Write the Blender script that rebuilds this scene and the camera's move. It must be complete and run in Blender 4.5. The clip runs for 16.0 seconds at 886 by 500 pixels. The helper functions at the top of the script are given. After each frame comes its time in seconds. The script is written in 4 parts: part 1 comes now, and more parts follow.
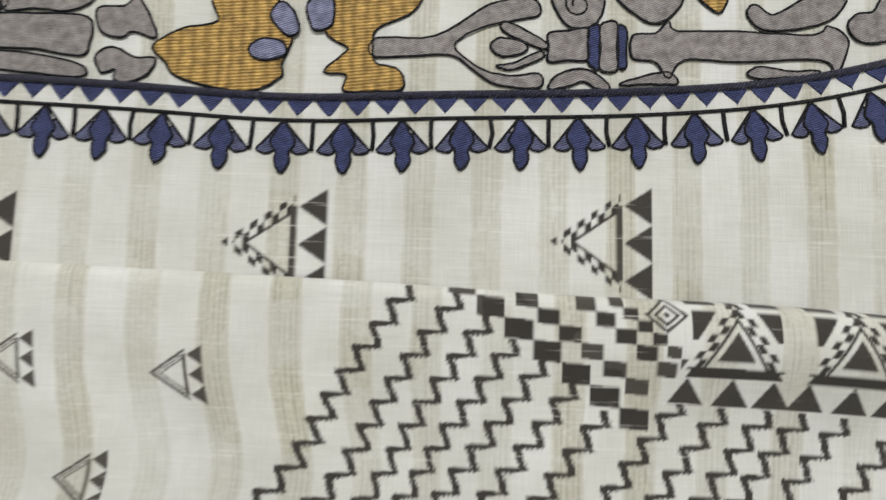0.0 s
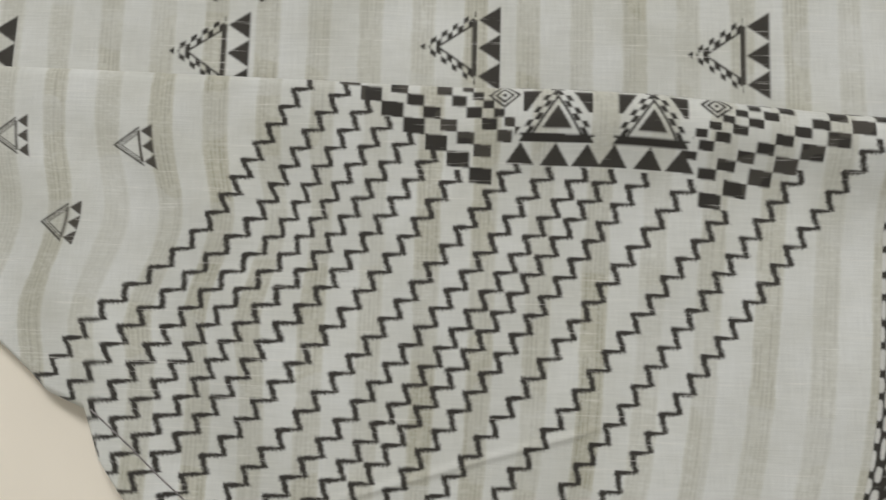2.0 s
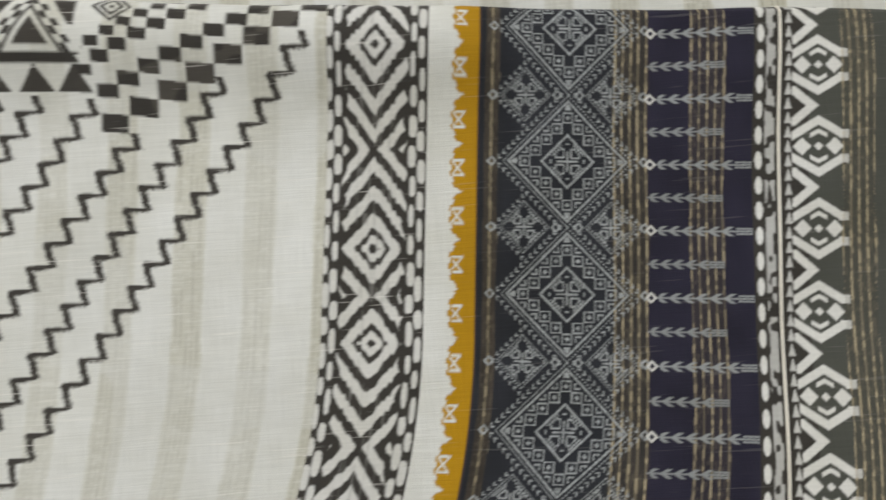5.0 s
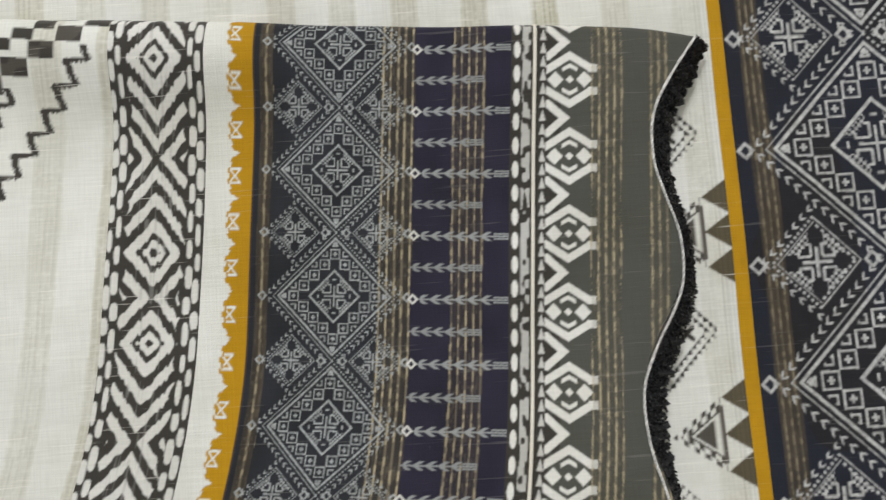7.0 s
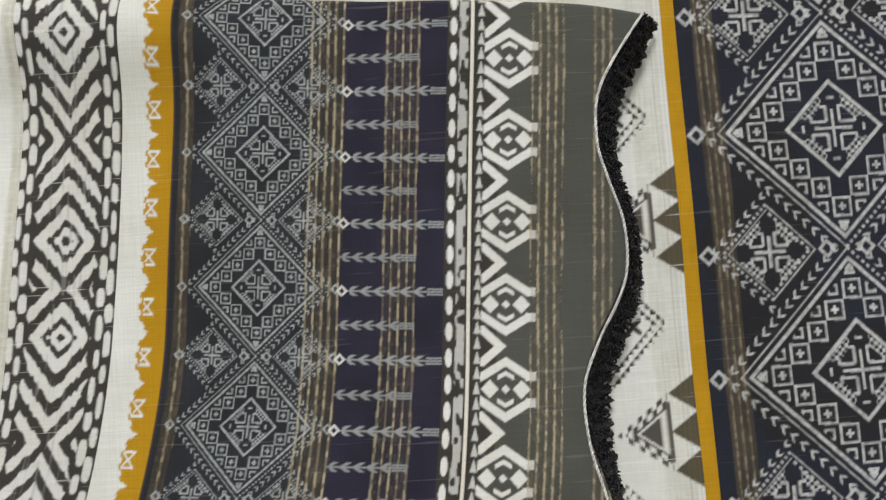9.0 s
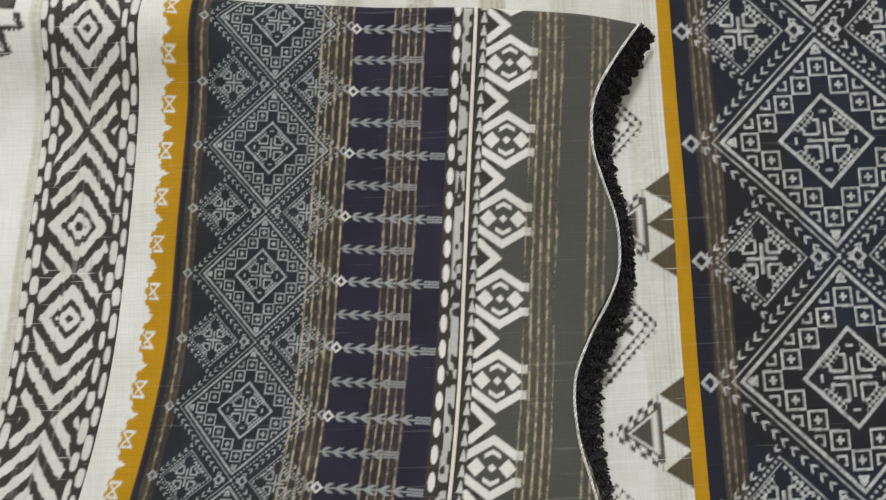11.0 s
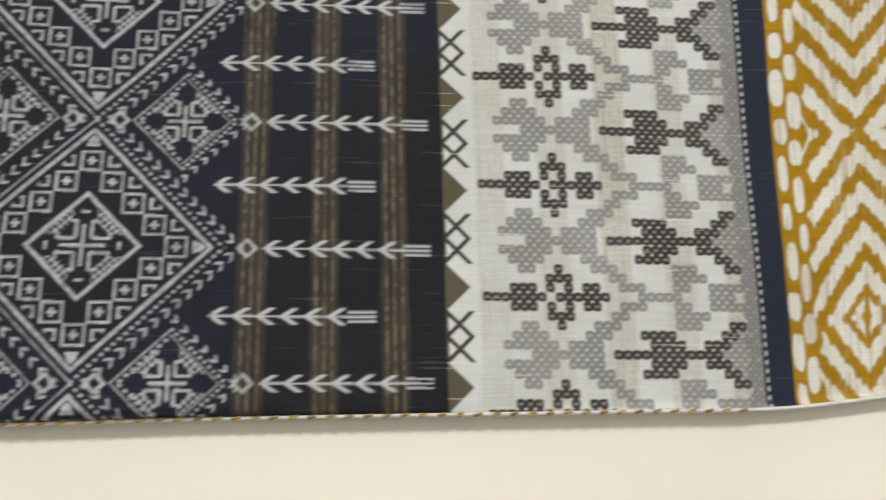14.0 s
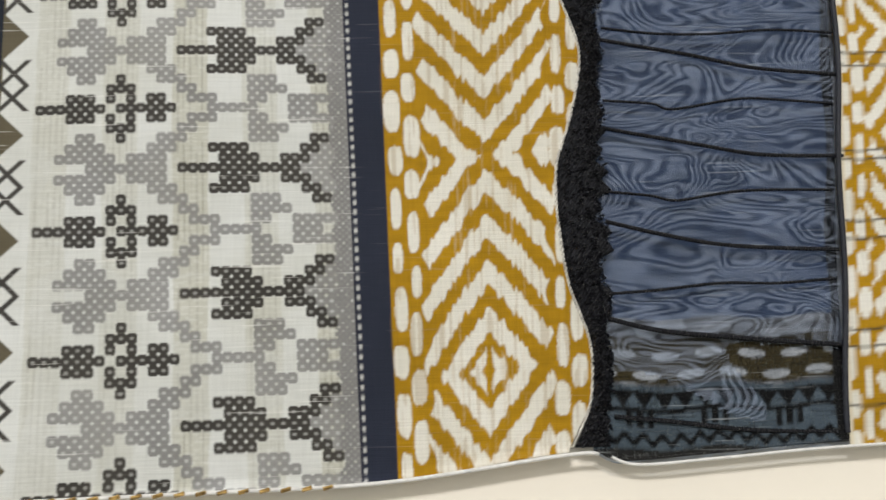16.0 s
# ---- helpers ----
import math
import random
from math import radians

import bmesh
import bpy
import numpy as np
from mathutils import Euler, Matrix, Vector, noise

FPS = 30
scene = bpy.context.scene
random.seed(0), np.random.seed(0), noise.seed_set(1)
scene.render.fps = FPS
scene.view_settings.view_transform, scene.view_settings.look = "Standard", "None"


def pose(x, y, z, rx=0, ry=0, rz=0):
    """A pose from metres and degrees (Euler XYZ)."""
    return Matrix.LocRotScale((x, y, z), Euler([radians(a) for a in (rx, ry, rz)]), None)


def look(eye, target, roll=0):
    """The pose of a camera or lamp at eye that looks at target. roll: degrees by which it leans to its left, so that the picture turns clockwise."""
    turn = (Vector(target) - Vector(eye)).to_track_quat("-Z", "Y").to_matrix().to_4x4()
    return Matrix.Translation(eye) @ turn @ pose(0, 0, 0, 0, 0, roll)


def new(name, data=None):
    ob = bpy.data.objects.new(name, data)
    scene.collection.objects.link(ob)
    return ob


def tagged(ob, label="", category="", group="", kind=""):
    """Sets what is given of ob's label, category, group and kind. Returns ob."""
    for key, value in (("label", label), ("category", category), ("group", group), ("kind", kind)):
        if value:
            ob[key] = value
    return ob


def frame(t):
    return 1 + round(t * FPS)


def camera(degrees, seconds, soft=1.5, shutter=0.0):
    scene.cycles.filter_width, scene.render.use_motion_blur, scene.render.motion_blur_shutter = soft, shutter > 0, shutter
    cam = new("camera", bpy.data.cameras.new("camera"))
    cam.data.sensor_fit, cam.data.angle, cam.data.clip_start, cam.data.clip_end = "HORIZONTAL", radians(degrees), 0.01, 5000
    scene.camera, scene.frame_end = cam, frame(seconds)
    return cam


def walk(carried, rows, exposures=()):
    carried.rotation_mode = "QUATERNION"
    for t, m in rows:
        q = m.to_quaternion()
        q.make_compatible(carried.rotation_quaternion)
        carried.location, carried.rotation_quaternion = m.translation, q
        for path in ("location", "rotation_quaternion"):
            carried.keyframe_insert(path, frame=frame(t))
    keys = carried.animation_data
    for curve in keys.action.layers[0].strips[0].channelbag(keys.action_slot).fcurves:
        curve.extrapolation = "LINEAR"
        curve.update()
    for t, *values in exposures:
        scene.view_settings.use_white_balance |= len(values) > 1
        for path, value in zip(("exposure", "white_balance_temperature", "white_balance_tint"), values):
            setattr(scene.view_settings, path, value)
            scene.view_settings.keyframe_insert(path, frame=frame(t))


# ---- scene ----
cam = camera(60.96, 16.0, soft=1.4, shutter=0.4)
# seconds, place, turn (Euler XYZ, degrees)
PATH = [
    (0, -0.01221, 0.00913, 0.22402, 6.290, -1.030, 1.538),
    (0.5, -0.02043, -0.01518, 0.25323, 7.492, 0.948, 1.872),
    (1, -0.00277, -0.04376, 0.27114, 8.559, 2.050, 1.711),
    (1.5, 0.01290, -0.06847, 0.27901, 8.114, 2.201, 1.806),
    (2, 0.04286, -0.07794, 0.27871, 7.473, 1.591, 1.531),
    (2.5, 0.06685, -0.08869, 0.27588, 7.553, 1.903, 1.054),
    (3, 0.09216, -0.08811, 0.27031, 6.966, 1.788, -0.103),
    (3.5, 0.12582, -0.08741, 0.26282, 5.760, 0.547, -1.526),
    (4, 0.16036, -0.08842, 0.25733, 5.307, 0.980, -2.271),
    (4.5, 0.18616, -0.09015, 0.24616, 5.980, 0.104, -3.187),
    (5, 0.22330, -0.08714, 0.22850, 5.267, -0.601, -3.899),
    (5.2, 0.23245, -0.08960, 0.22294, 6.349, -1.054, -4.414),
    (7.3, 0.29561, -0.09572, 0.25228, 5.818, -1.811, -3.795),
    (7.5, 0.29931, -0.10020, 0.25955, 6.170, -1.270, -3.505),
    (8, 0.29901, -0.10467, 0.26125, 6.070, -1.278, -3.049),
    (8.5, 0.29947, -0.09918, 0.23720, 5.609, -2.532, -3.804),
    (8.7, 0.30141, -0.09224, 0.22929, 4.692, -2.931, -4.116),
    (10.8, 0.30699, -0.10813, 0.23039, 8.043, -2.974, -2.329),
    (11, 0.30750, -0.10658, 0.23484, 7.641, -2.027, -2.270),
    (11.5, 0.32321, -0.11931, 0.23582, 8.254, -1.762, -1.260),
    (12, 0.34950, -0.14377, 0.22979, 9.566, -2.427, 3.029),
    (12.5, 0.37936, -0.15638, 0.22648, 10.162, -1.999, 2.383),
    (13, 0.42026, -0.15761, 0.22686, 10.094, -4.251, 1.853),
    (13.5, 0.48332, -0.16346, 0.21571, 11.816, -3.906, -1.015),
    (14, 0.52988, -0.16732, 0.21417, 12.423, -4.233, -0.198),
    (14.5, 0.57262, -0.16106, 0.20316, 14.230, -4.598, -1.251),
    (15, 0.60171, -0.16282, 0.19417, 14.585, -4.461, -1.246),
    (15.5, 0.63093, -0.15601, 0.19973, 14.856, -3.384, -2.184),
    (16, 0.65321, -0.15708, 0.19426, 14.721, -2.831, -1.869),
]
EXPOSURES = [(0, -0.06), (0.5, -0.07), (1.0, -0.18), (2.0, -0.47), (2.5, -0.55), (3.0, -0.50), (3.5, -0.43), (5.0, -0.17), (7.5, 0.06), (8.5, 0.06), (11, 0.03), (12.0, 0.16), (12.5, 0.15), (13.0, 0.02), (13.5, 0.0), (14.5, 0.0), (16, 0.07)]
walk(cam, [(t, pose(*row)) for t, *row in PATH], exposures=EXPOSURES)

# ---- room and light ----
FLOOR_Z = -0.009


def area_lamp(name, place, target, width, depth, watts, colour):
    data = bpy.data.lights.new(name, "AREA")
    data.shape, data.size, data.size_y = "RECTANGLE", width, depth
    data.energy, data.color = watts, colour
    ob = new(name, data)
    ob.matrix_world = look(place, target)
    return ob


LAMP = area_lamp("ceiling_lamp", (0.10, 1.55, 2.20), (0.3, -0.1, 0.0), 0.9, 0.3, 50, (1.0, 1.0, 1.03))
world = bpy.data.worlds.new("room_air")
world.use_nodes = True
world.node_tree.nodes["Background"].inputs[0].default_value = (0.9, 0.95, 1.0, 1)
world.node_tree.nodes["Background"].inputs[1].default_value = 0.05
scene.world = world


# ---- materials ----
def material(name):
    m = bpy.data.materials.new(name)
    m.use_nodes = True
    return m, m.node_tree.nodes, m.node_tree.links, m.node_tree.nodes["Principled BSDF"]


def node(nodes, kind, **values):
    n = nodes.new(kind)
    for key, value in values.items():
        n.inputs[key].default_value = value
    return n


def mapping(nodes, links, scale):
    co = nodes.new("ShaderNodeTexCoord")
    mp = nodes.new("ShaderNodeMapping")
    mp.inputs["Scale"].default_value = scale
    links.new(co.outputs["Object"], mp.inputs["Vector"])
    return mp.outputs["Vector"]


def mix_colour(nodes, links, fac, a, b, blend="MIX"):
    n = nodes.new("ShaderNodeMix")
    n.data_type, n.blend_type = "RGBA", blend
    for socket, value in ((n.inputs[0], fac), (n.inputs[6], a), (n.inputs[7], b)):
        if hasattr(value, "links"):
            links.new(value, socket)
        else:
            socket.default_value = value
    return n.outputs[2]


def ramp(nodes, links, value, stops):
    r = nodes.new("ShaderNodeValToRGB")
    while len(r.color_ramp.elements) < len(stops):
        r.color_ramp.elements.new(0.5)
    for e, (p, c) in zip(r.color_ramp.elements, stops):
        e.position, e.color = p, (*c, 1) if len(c) == 3 else c
    links.new(value, r.inputs[0])
    return r.outputs[0]


def woven(name, roughness=0.85, slub=0.30, bump=0.18, plain=None, sheen=0.15):
    """Woven cotton: print colour from the mesh, threads both ways, slubs and a faint mottle."""
    m, nodes, links, bsdf = material(name)
    if plain is None:
        attr = nodes.new("ShaderNodeAttribute")
        attr.attribute_name = "print"
        colour = attr.outputs["Color"]
    else:
        rgb = nodes.new("ShaderNodeRGB")
        rgb.outputs[0].default_value = (*plain, 1)
        colour = rgb.outputs[0]
    warp = node(nodes, "ShaderNodeTexNoise", Scale=1.0, Detail=3.0)
    links.new(mapping(nodes, links, (2600, 90, 90)), warp.inputs["Vector"])
    weft = node(nodes, "ShaderNodeTexNoise", Scale=1.0, Detail=3.0)
    links.new(mapping(nodes, links, (75, 2300, 90)), weft.inputs["Vector"])
    mottle = node(nodes, "ShaderNodeTexNoise", Scale=38.0, Detail=4.0)
    links.new(mapping(nodes, links, (1, 1, 1)), mottle.inputs["Vector"])
    g1 = ramp(nodes, links, warp.outputs[0], [(0.3, (0.78, 0.78, 0.77)), (0.7, (1.1, 1.1, 1.1))])
    g2 = ramp(nodes, links, weft.outputs[0], [(0.3, (0.80, 0.80, 0.79)), (0.7, (1.1, 1.1, 1.1))])
    g3 = ramp(nodes, links, mottle.outputs[0], [(0.28, (0.88, 0.88, 0.85)), (0.72, (1.04, 1.05, 1.07))])
    colour = mix_colour(nodes, links, 0.24, colour, g1, "MULTIPLY")
    colour = mix_colour(nodes, links, 0.34, colour, g2, "MULTIPLY")
    colour = mix_colour(nodes, links, 1.0, colour, g3, "MULTIPLY")
    slubs = node(nodes, "ShaderNodeTexNoise", Scale=1.0, Detail=2.0)
    links.new(mapping(nodes, links, (42, 1250, 60)), slubs.inputs["Vector"])
    s = ramp(nodes, links, slubs.outputs[0], [(0.66, (0, 0, 0)), (0.72, (slub, slub, slub))])
    colour = mix_colour(nodes, links, s, colour, (0.78, 0.76, 0.70, 1))
    links.new(colour, bsdf.inputs["Base Color"])
    add = nodes.new("ShaderNodeMath")
    links.new(warp.outputs[0], add.inputs[0])
    links.new(weft.outputs[0], add.inputs[1])
    b = node(nodes, "ShaderNodeBump", Strength=bump, Distance=0.0004)
    links.new(add.outputs[0], b.inputs["Height"])
    links.new(b.outputs[0], bsdf.inputs["Normal"])
    bsdf.inputs["Roughness"].default_value = roughness
    bsdf.inputs["Sheen Weight"].default_value = sheen
    bsdf.inputs["Specular IOR Level"].default_value = 0.2
    return m


def stitched(name, colour, dark, pitch=900.0, angle=0.0, roughness=0.55, bump=0.7, sheen=0.1, rows=0.0):
    """Satin-stitch embroidery: parallel glossy threads at an angle, with slight colour drift."""
    m, nodes, links, bsdf = material(name)
    co = nodes.new("ShaderNodeTexCoord")
    mp = nodes.new("ShaderNodeMapping")
    mp.inputs["Rotation"].default_value = (0, 0, radians(angle))
    links.new(co.outputs["Object"], mp.inputs["Vector"])
    wave = node(nodes, "ShaderNodeTexWave", Scale=pitch / 6.283 * 1.0, Distortion=2.2, Detail=2.0)
    wave.inputs["Detail Scale"].default_value = 3.0
    links.new(mp.outputs[0], wave.inputs["Vector"])
    cross = node(nodes, "ShaderNodeTexNoise", Scale=420.0, Detail=4.0)
    links.new(co.outputs["Object"], cross.inputs["Vector"])
    c = ramp(nodes, links, wave.outputs[1], [(0.1, dark), (0.75, colour)])
    k = ramp(nodes, links, cross.outputs[0], [(0.3, (0.62, 0.62, 0.62)), (0.7, (1.30, 1.30, 1.28))])
    c = mix_colour(nodes, links, 1.0, c, k, "MULTIPLY")
    if rows:
        across = node(nodes, "ShaderNodeTexWave", Scale=rows / 6.283, Distortion=4.0, Detail=3.0)
        links.new(co.outputs["Object"], across.inputs["Vector"])
        c = mix_colour(nodes, links, 1.0, c, ramp(nodes, links, across.outputs[1], [(0.05, (0.74, 0.71, 0.66)), (0.7, (1.12, 1.12, 1.16))]), "MULTIPLY")
    links.new(c, bsdf.inputs["Base Color"])
    b = node(nodes, "ShaderNodeBump", Strength=bump, Distance=0.0006)
    links.new(wave.outputs[1], b.inputs["Height"])
    links.new(b.outputs[0], bsdf.inputs["Normal"])
    bsdf.inputs["Roughness"].default_value = roughness
    bsdf.inputs["Sheen Weight"].default_value = sheen
    bsdf.inputs["Specular IOR Level"].default_value = 0.3
    return m


COTTON = woven("printed_cotton", slub=0.42)
DARK_COTTON = woven("dark_printed_cotton", slub=0.05, bump=0.2, sheen=0.0)
MUSTARD_COTTON = woven("mustard_cotton", slub=0.06, bump=0.35, sheen=0.03)
HEM_CLOTH = woven("plain_cream_cotton", plain=(0.70, 0.66, 0.57))
BLACK_THREAD = stitched("black_thread", (0.013, 0.013, 0.016), (0.004, 0.004, 0.005), 2400, 35, 0.75, sheen=0.0)
NAVY_CORD = stitched("navy_black_thread", (0.030, 0.030, 0.060), (0.008, 0.008, 0.016), 2400, 35)
BLUE_THREAD = stitched("blue_thread", (0.062, 0.078, 0.205), (0.016, 0.020, 0.070), 3000, 70)
PALE_BLUE_THREAD = stitched("pale_blue_thread", (0.30, 0.31, 0.45), (0.13, 0.14, 0.24), 3000, 70)
GOLD_THREAD = stitched("gold_thread", (0.52, 0.335, 0.10), (0.33, 0.20, 0.05), 1900, 84, rows=520)
SHOULDER_THREAD = stitched("grey_blue_thread", (0.17, 0.18, 0.30), (0.05, 0.055, 0.12), 3000, 70)
GREY_THREAD = stitched("grey_thread", (0.37, 0.34, 0.325), (0.25, 0.23, 0.22), 3200, 66)
GLOSSY_THREAD = stitched("glossy_black_thread", (0.016, 0.016, 0.019), (0.004, 0.004, 0.005), 2400, 35, 0.34, sheen=0.0)
CREAM_CORD = stitched("cream_thread", (0.78, 0.75, 0.68), (0.55, 0.51, 0.43), 2400, 30)
WHITE_CORD = stitched("white_thread", (0.80, 0.79, 0.76), (0.5, 0.49, 0.47), 2400, 30)


def organza_material():
    """Sheer dark blue silk: half see-through, with the watered rings of two layers of mesh."""
    m, nodes, links, bsdf = material("organza")
    v = mapping(nodes, links, (24, 60, 24))
    warp = node(nodes, "ShaderNodeTexNoise", Scale=1.0, Detail=1.5, Distortion=0.6)
    links.new(v, warp.inputs["Vector"])
    scaled = nodes.new("ShaderNodeMath")
    scaled.operation = "MULTIPLY"
    scaled.inputs[1].default_value = 170.0
    links.new(warp.outputs[0], scaled.inputs[0])
    rings = nodes.new("ShaderNodeMath")
    rings.operation = "SINE"
    links.new(scaled.outputs[0], rings.inputs[0])
    soft = node(nodes, "ShaderNodeTexNoise", Scale=90.0, Detail=4.0)
    links.new(mapping(nodes, links, (1, 3.5, 1)), soft.inputs["Vector"])
    tone = nodes.new("ShaderNodeMath")
    tone.operation = "MULTIPLY_ADD"
    tone.inputs[1].default_value = 0.20
    links.new(rings.outputs[0], tone.inputs[0])
    links.new(soft.outputs[0], tone.inputs[2])
    c = ramp(nodes, links, tone.outputs[0], [(0.28, (0.003, 0.006, 0.014)), (0.75, (0.420, 0.490, 0.620))])
    links.new(c, bsdf.inputs["Base Color"])
    bsdf.inputs["Roughness"].default_value = 0.45
    bsdf.inputs["Sheen Weight"].default_value = 0.3
    clear = nodes.new("ShaderNodeBsdfTransparent")
    clear.inputs[0].default_value = (0.74, 0.78, 0.84, 1)
    mixed = nodes.new("ShaderNodeMixShader")
    mixed.inputs[0].default_value = 0.25
    links.new(clear.outputs[0], mixed.inputs[1])
    links.new(bsdf.outputs[0], mixed.inputs[2])
    links.new(mixed.outputs[0], nodes["Material Output"].inputs["Surface"])
    return m


ORGANZA = organza_material()


def painted(name, colour, roughness=0.6, spread=0.06, scale=14.0, bump=0.03):
    m, nodes, links, bsdf = material(name)
    n = node(nodes, "ShaderNodeTexNoise", Scale=scale, Detail=5.0)
    links.new(mapping(nodes, links, (1, 1, 1)), n.inputs["Vector"])
    lo = tuple(c * (1 - spread) for c in colour)
    hi = tuple(min(1, c * (1 + spread)) for c in colour)
    links.new(ramp(nodes, links, n.outputs[0], [(0.3, lo), (0.7, hi)]), bsdf.inputs["Base Color"])
    fine = node(nodes, "ShaderNodeTexNoise", Scale=700.0, Detail=3.0)
    links.new(mapping(nodes, links, (1, 1, 1)), fine.inputs["Vector"])
    b = node(nodes, "ShaderNodeBump", Strength=bump, Distance=0.0005)
    links.new(fine.outputs[0], b.inputs["Height"])
    links.new(b.outputs[0], bsdf.inputs["Normal"])
    bsdf.inputs["Roughness"].default_value = roughness
    return m


FLOOR_PAINT = painted("cream_floor", (0.90, 0.825, 0.69), 0.55, 0.03)
DARK_SEAM = painted("dark_seam", (0.013, 0.014, 0.020), 0.7, 0.3, 300.0, 0.4)
WHITE_CLOTH = painted("white_hem", (0.74, 0.72, 0.67), 0.9, 0.12, 400.0, 0.5)
WALL_PAINT = painted("wall_paint", (0.76, 0.77, 0.76), 0.9)


# ---- building helpers ----
def link_mesh(name, mesh, mat, parent=None, label=""):
    mesh.materials.append(mat)
    ob = new(name, mesh)
    if parent is not None:
        ob.parent = parent
        root = parent
        while root.parent is not None:
            root = root.parent
        mesh.transform(Matrix.Translation(-root.location))
    if label:
        ob["label"] = label
    return ob


def part(name, bm, mat, parent, label=""):
    mesh = bpy.data.meshes.new(name)
    bm.to_mesh(mesh)
    bm.free()
    return link_mesh(name, mesh, mat, parent, label)


def thing(name, place, label, category, group=""):
    ob = new(name)
    ob.location = place
    ob.empty_display_size = 0.02
    return tagged(ob, label, category, group)


def smooth(a, b, x):
    t = np.clip((x - a) / (b - a), 0, 1)
    return t * t * (3 - 2 * t)


def cloth(name, parent, label, nu, nv, place, colour, mat, level=None):
    """A sheet of cloth as a fine grid. place(s, t) gives pattern and world places; colour(u, v) the printed pigment."""
    s, t = np.meshgrid(np.linspace(0, 1, nu + 1), np.linspace(0, 1, nv + 1))
    U, V, X, Y, Z = place(s, t)
    du, dv = np.gradient(U, axis=1) * 0.25, np.gradient(V, axis=0) * 0.25
    rgb = sum(colour(U + i * du, V + j * dv) for i in (-1, 1) for j in (-1, 1)) / 4
    mesh = bpy.data.meshes.new(name)
    count, faces = (nu + 1) * (nv + 1), nu * nv
    mesh.vertices.add(count)
    mesh.vertices.foreach_set("co", np.stack([X, Y, Z], -1).astype(np.float32).ravel())
    a = (np.arange(nv)[:, None] * (nu + 1) + np.arange(nu)[None, :]).ravel()
    quads = np.stack([a, a + 1, a + nu + 2, a + nu + 1], -1)
    if V[0, 0] < V[-1, 0] and Y[0, 0] > Y[-1, 0]:
        quads = quads[:, ::-1]
    mesh.loops.add(faces * 4)
    mesh.loops.foreach_set("vertex_index", quads.ravel().astype(np.int32))
    mesh.polygons.add(faces)
    mesh.polygons.foreach_set("loop_start", np.arange(0, faces * 4, 4, dtype=np.int32))
    mesh.polygons.foreach_set("use_smooth", np.ones(faces, dtype=bool))
    mesh.update(calc_edges=True)
    attr = mesh.color_attributes.new("print", "FLOAT_COLOR", "POINT")
    rgba = np.concatenate([rgb.reshape(-1, 3), np.ones((count, 1))], 1).astype(np.float32)
    attr.data.foreach_set("color", rgba.ravel())
    return link_mesh(name, mesh, mat, parent, label)


def tube(bm, points, radius, sides=6, flat=1.0):
    """A cord along points; flat squeezes it in height."""
    pts = [Vector(p) for p in points]
    rings = []
    for i, p in enumerate(pts):
        d = (pts[min(i + 1, len(pts) - 1)] - pts[max(i - 1, 0)]).normalized()
        side = d.cross(Vector((0, 0, 1))).normalized()
        up = side.cross(d)
        r = radius(i / (len(pts) - 1)) if callable(radius) else radius
        rings.append([bm.verts.new(p + side * r * math.cos(a) + up * r * flat * math.sin(a)) for a in [k * math.tau / sides for k in range(sides)]])
    for a, b in zip(rings, rings[1:]):
        for k in range(sides):
            bm.faces.new((a[k], a[(k + 1) % sides], b[(k + 1) % sides], b[k])).smooth = True
    bm.faces.new(rings[0][::-1])
    bm.faces.new(rings[-1])


def spline(points, steps=6, closed=False):
    """Points along a Catmull-Rom curve."""
    p = [np.array(q, float) for q in points]
    n = len(p)
    out = []
    for i in range(n if closed else n - 1):
        a, b, c, d = (p[(i + k) % n] if closed else p[min(max(i + k, 0), n - 1)] for k in (-1, 0, 1, 2))
        for k in range(steps):
            t = k / steps
            out.append(0.5 * (2 * b + (c - a) * t + (2 * a - 5 * b + 4 * c - d) * t * t + (3 * b - a - 3 * c + d) * t ** 3))
    if not closed:
        out.append(p[-1])
    return out


def curve(xs, ys):
    """A smooth function through the given places."""
    dense = np.array(spline(list(zip(xs, ys)), 10))
    return lambda x: np.interp(x, dense[:, 0], dense[:, 1])


def box(bm, x0, x1, y0, y1, z0, z1):
    v = [bm.verts.new((x, y, z)) for z in (z0, z1) for x, y in ((x0, y0), (x1, y0), (x1, y1), (x0, y1))]
    for f in ((3, 2, 1, 0), (4, 5, 6, 7), (0, 1, 5, 4), (1, 2, 6, 5), (2, 3, 7, 6), (3, 0, 4, 7)):
        bm.faces.new([v[i] for i in f])


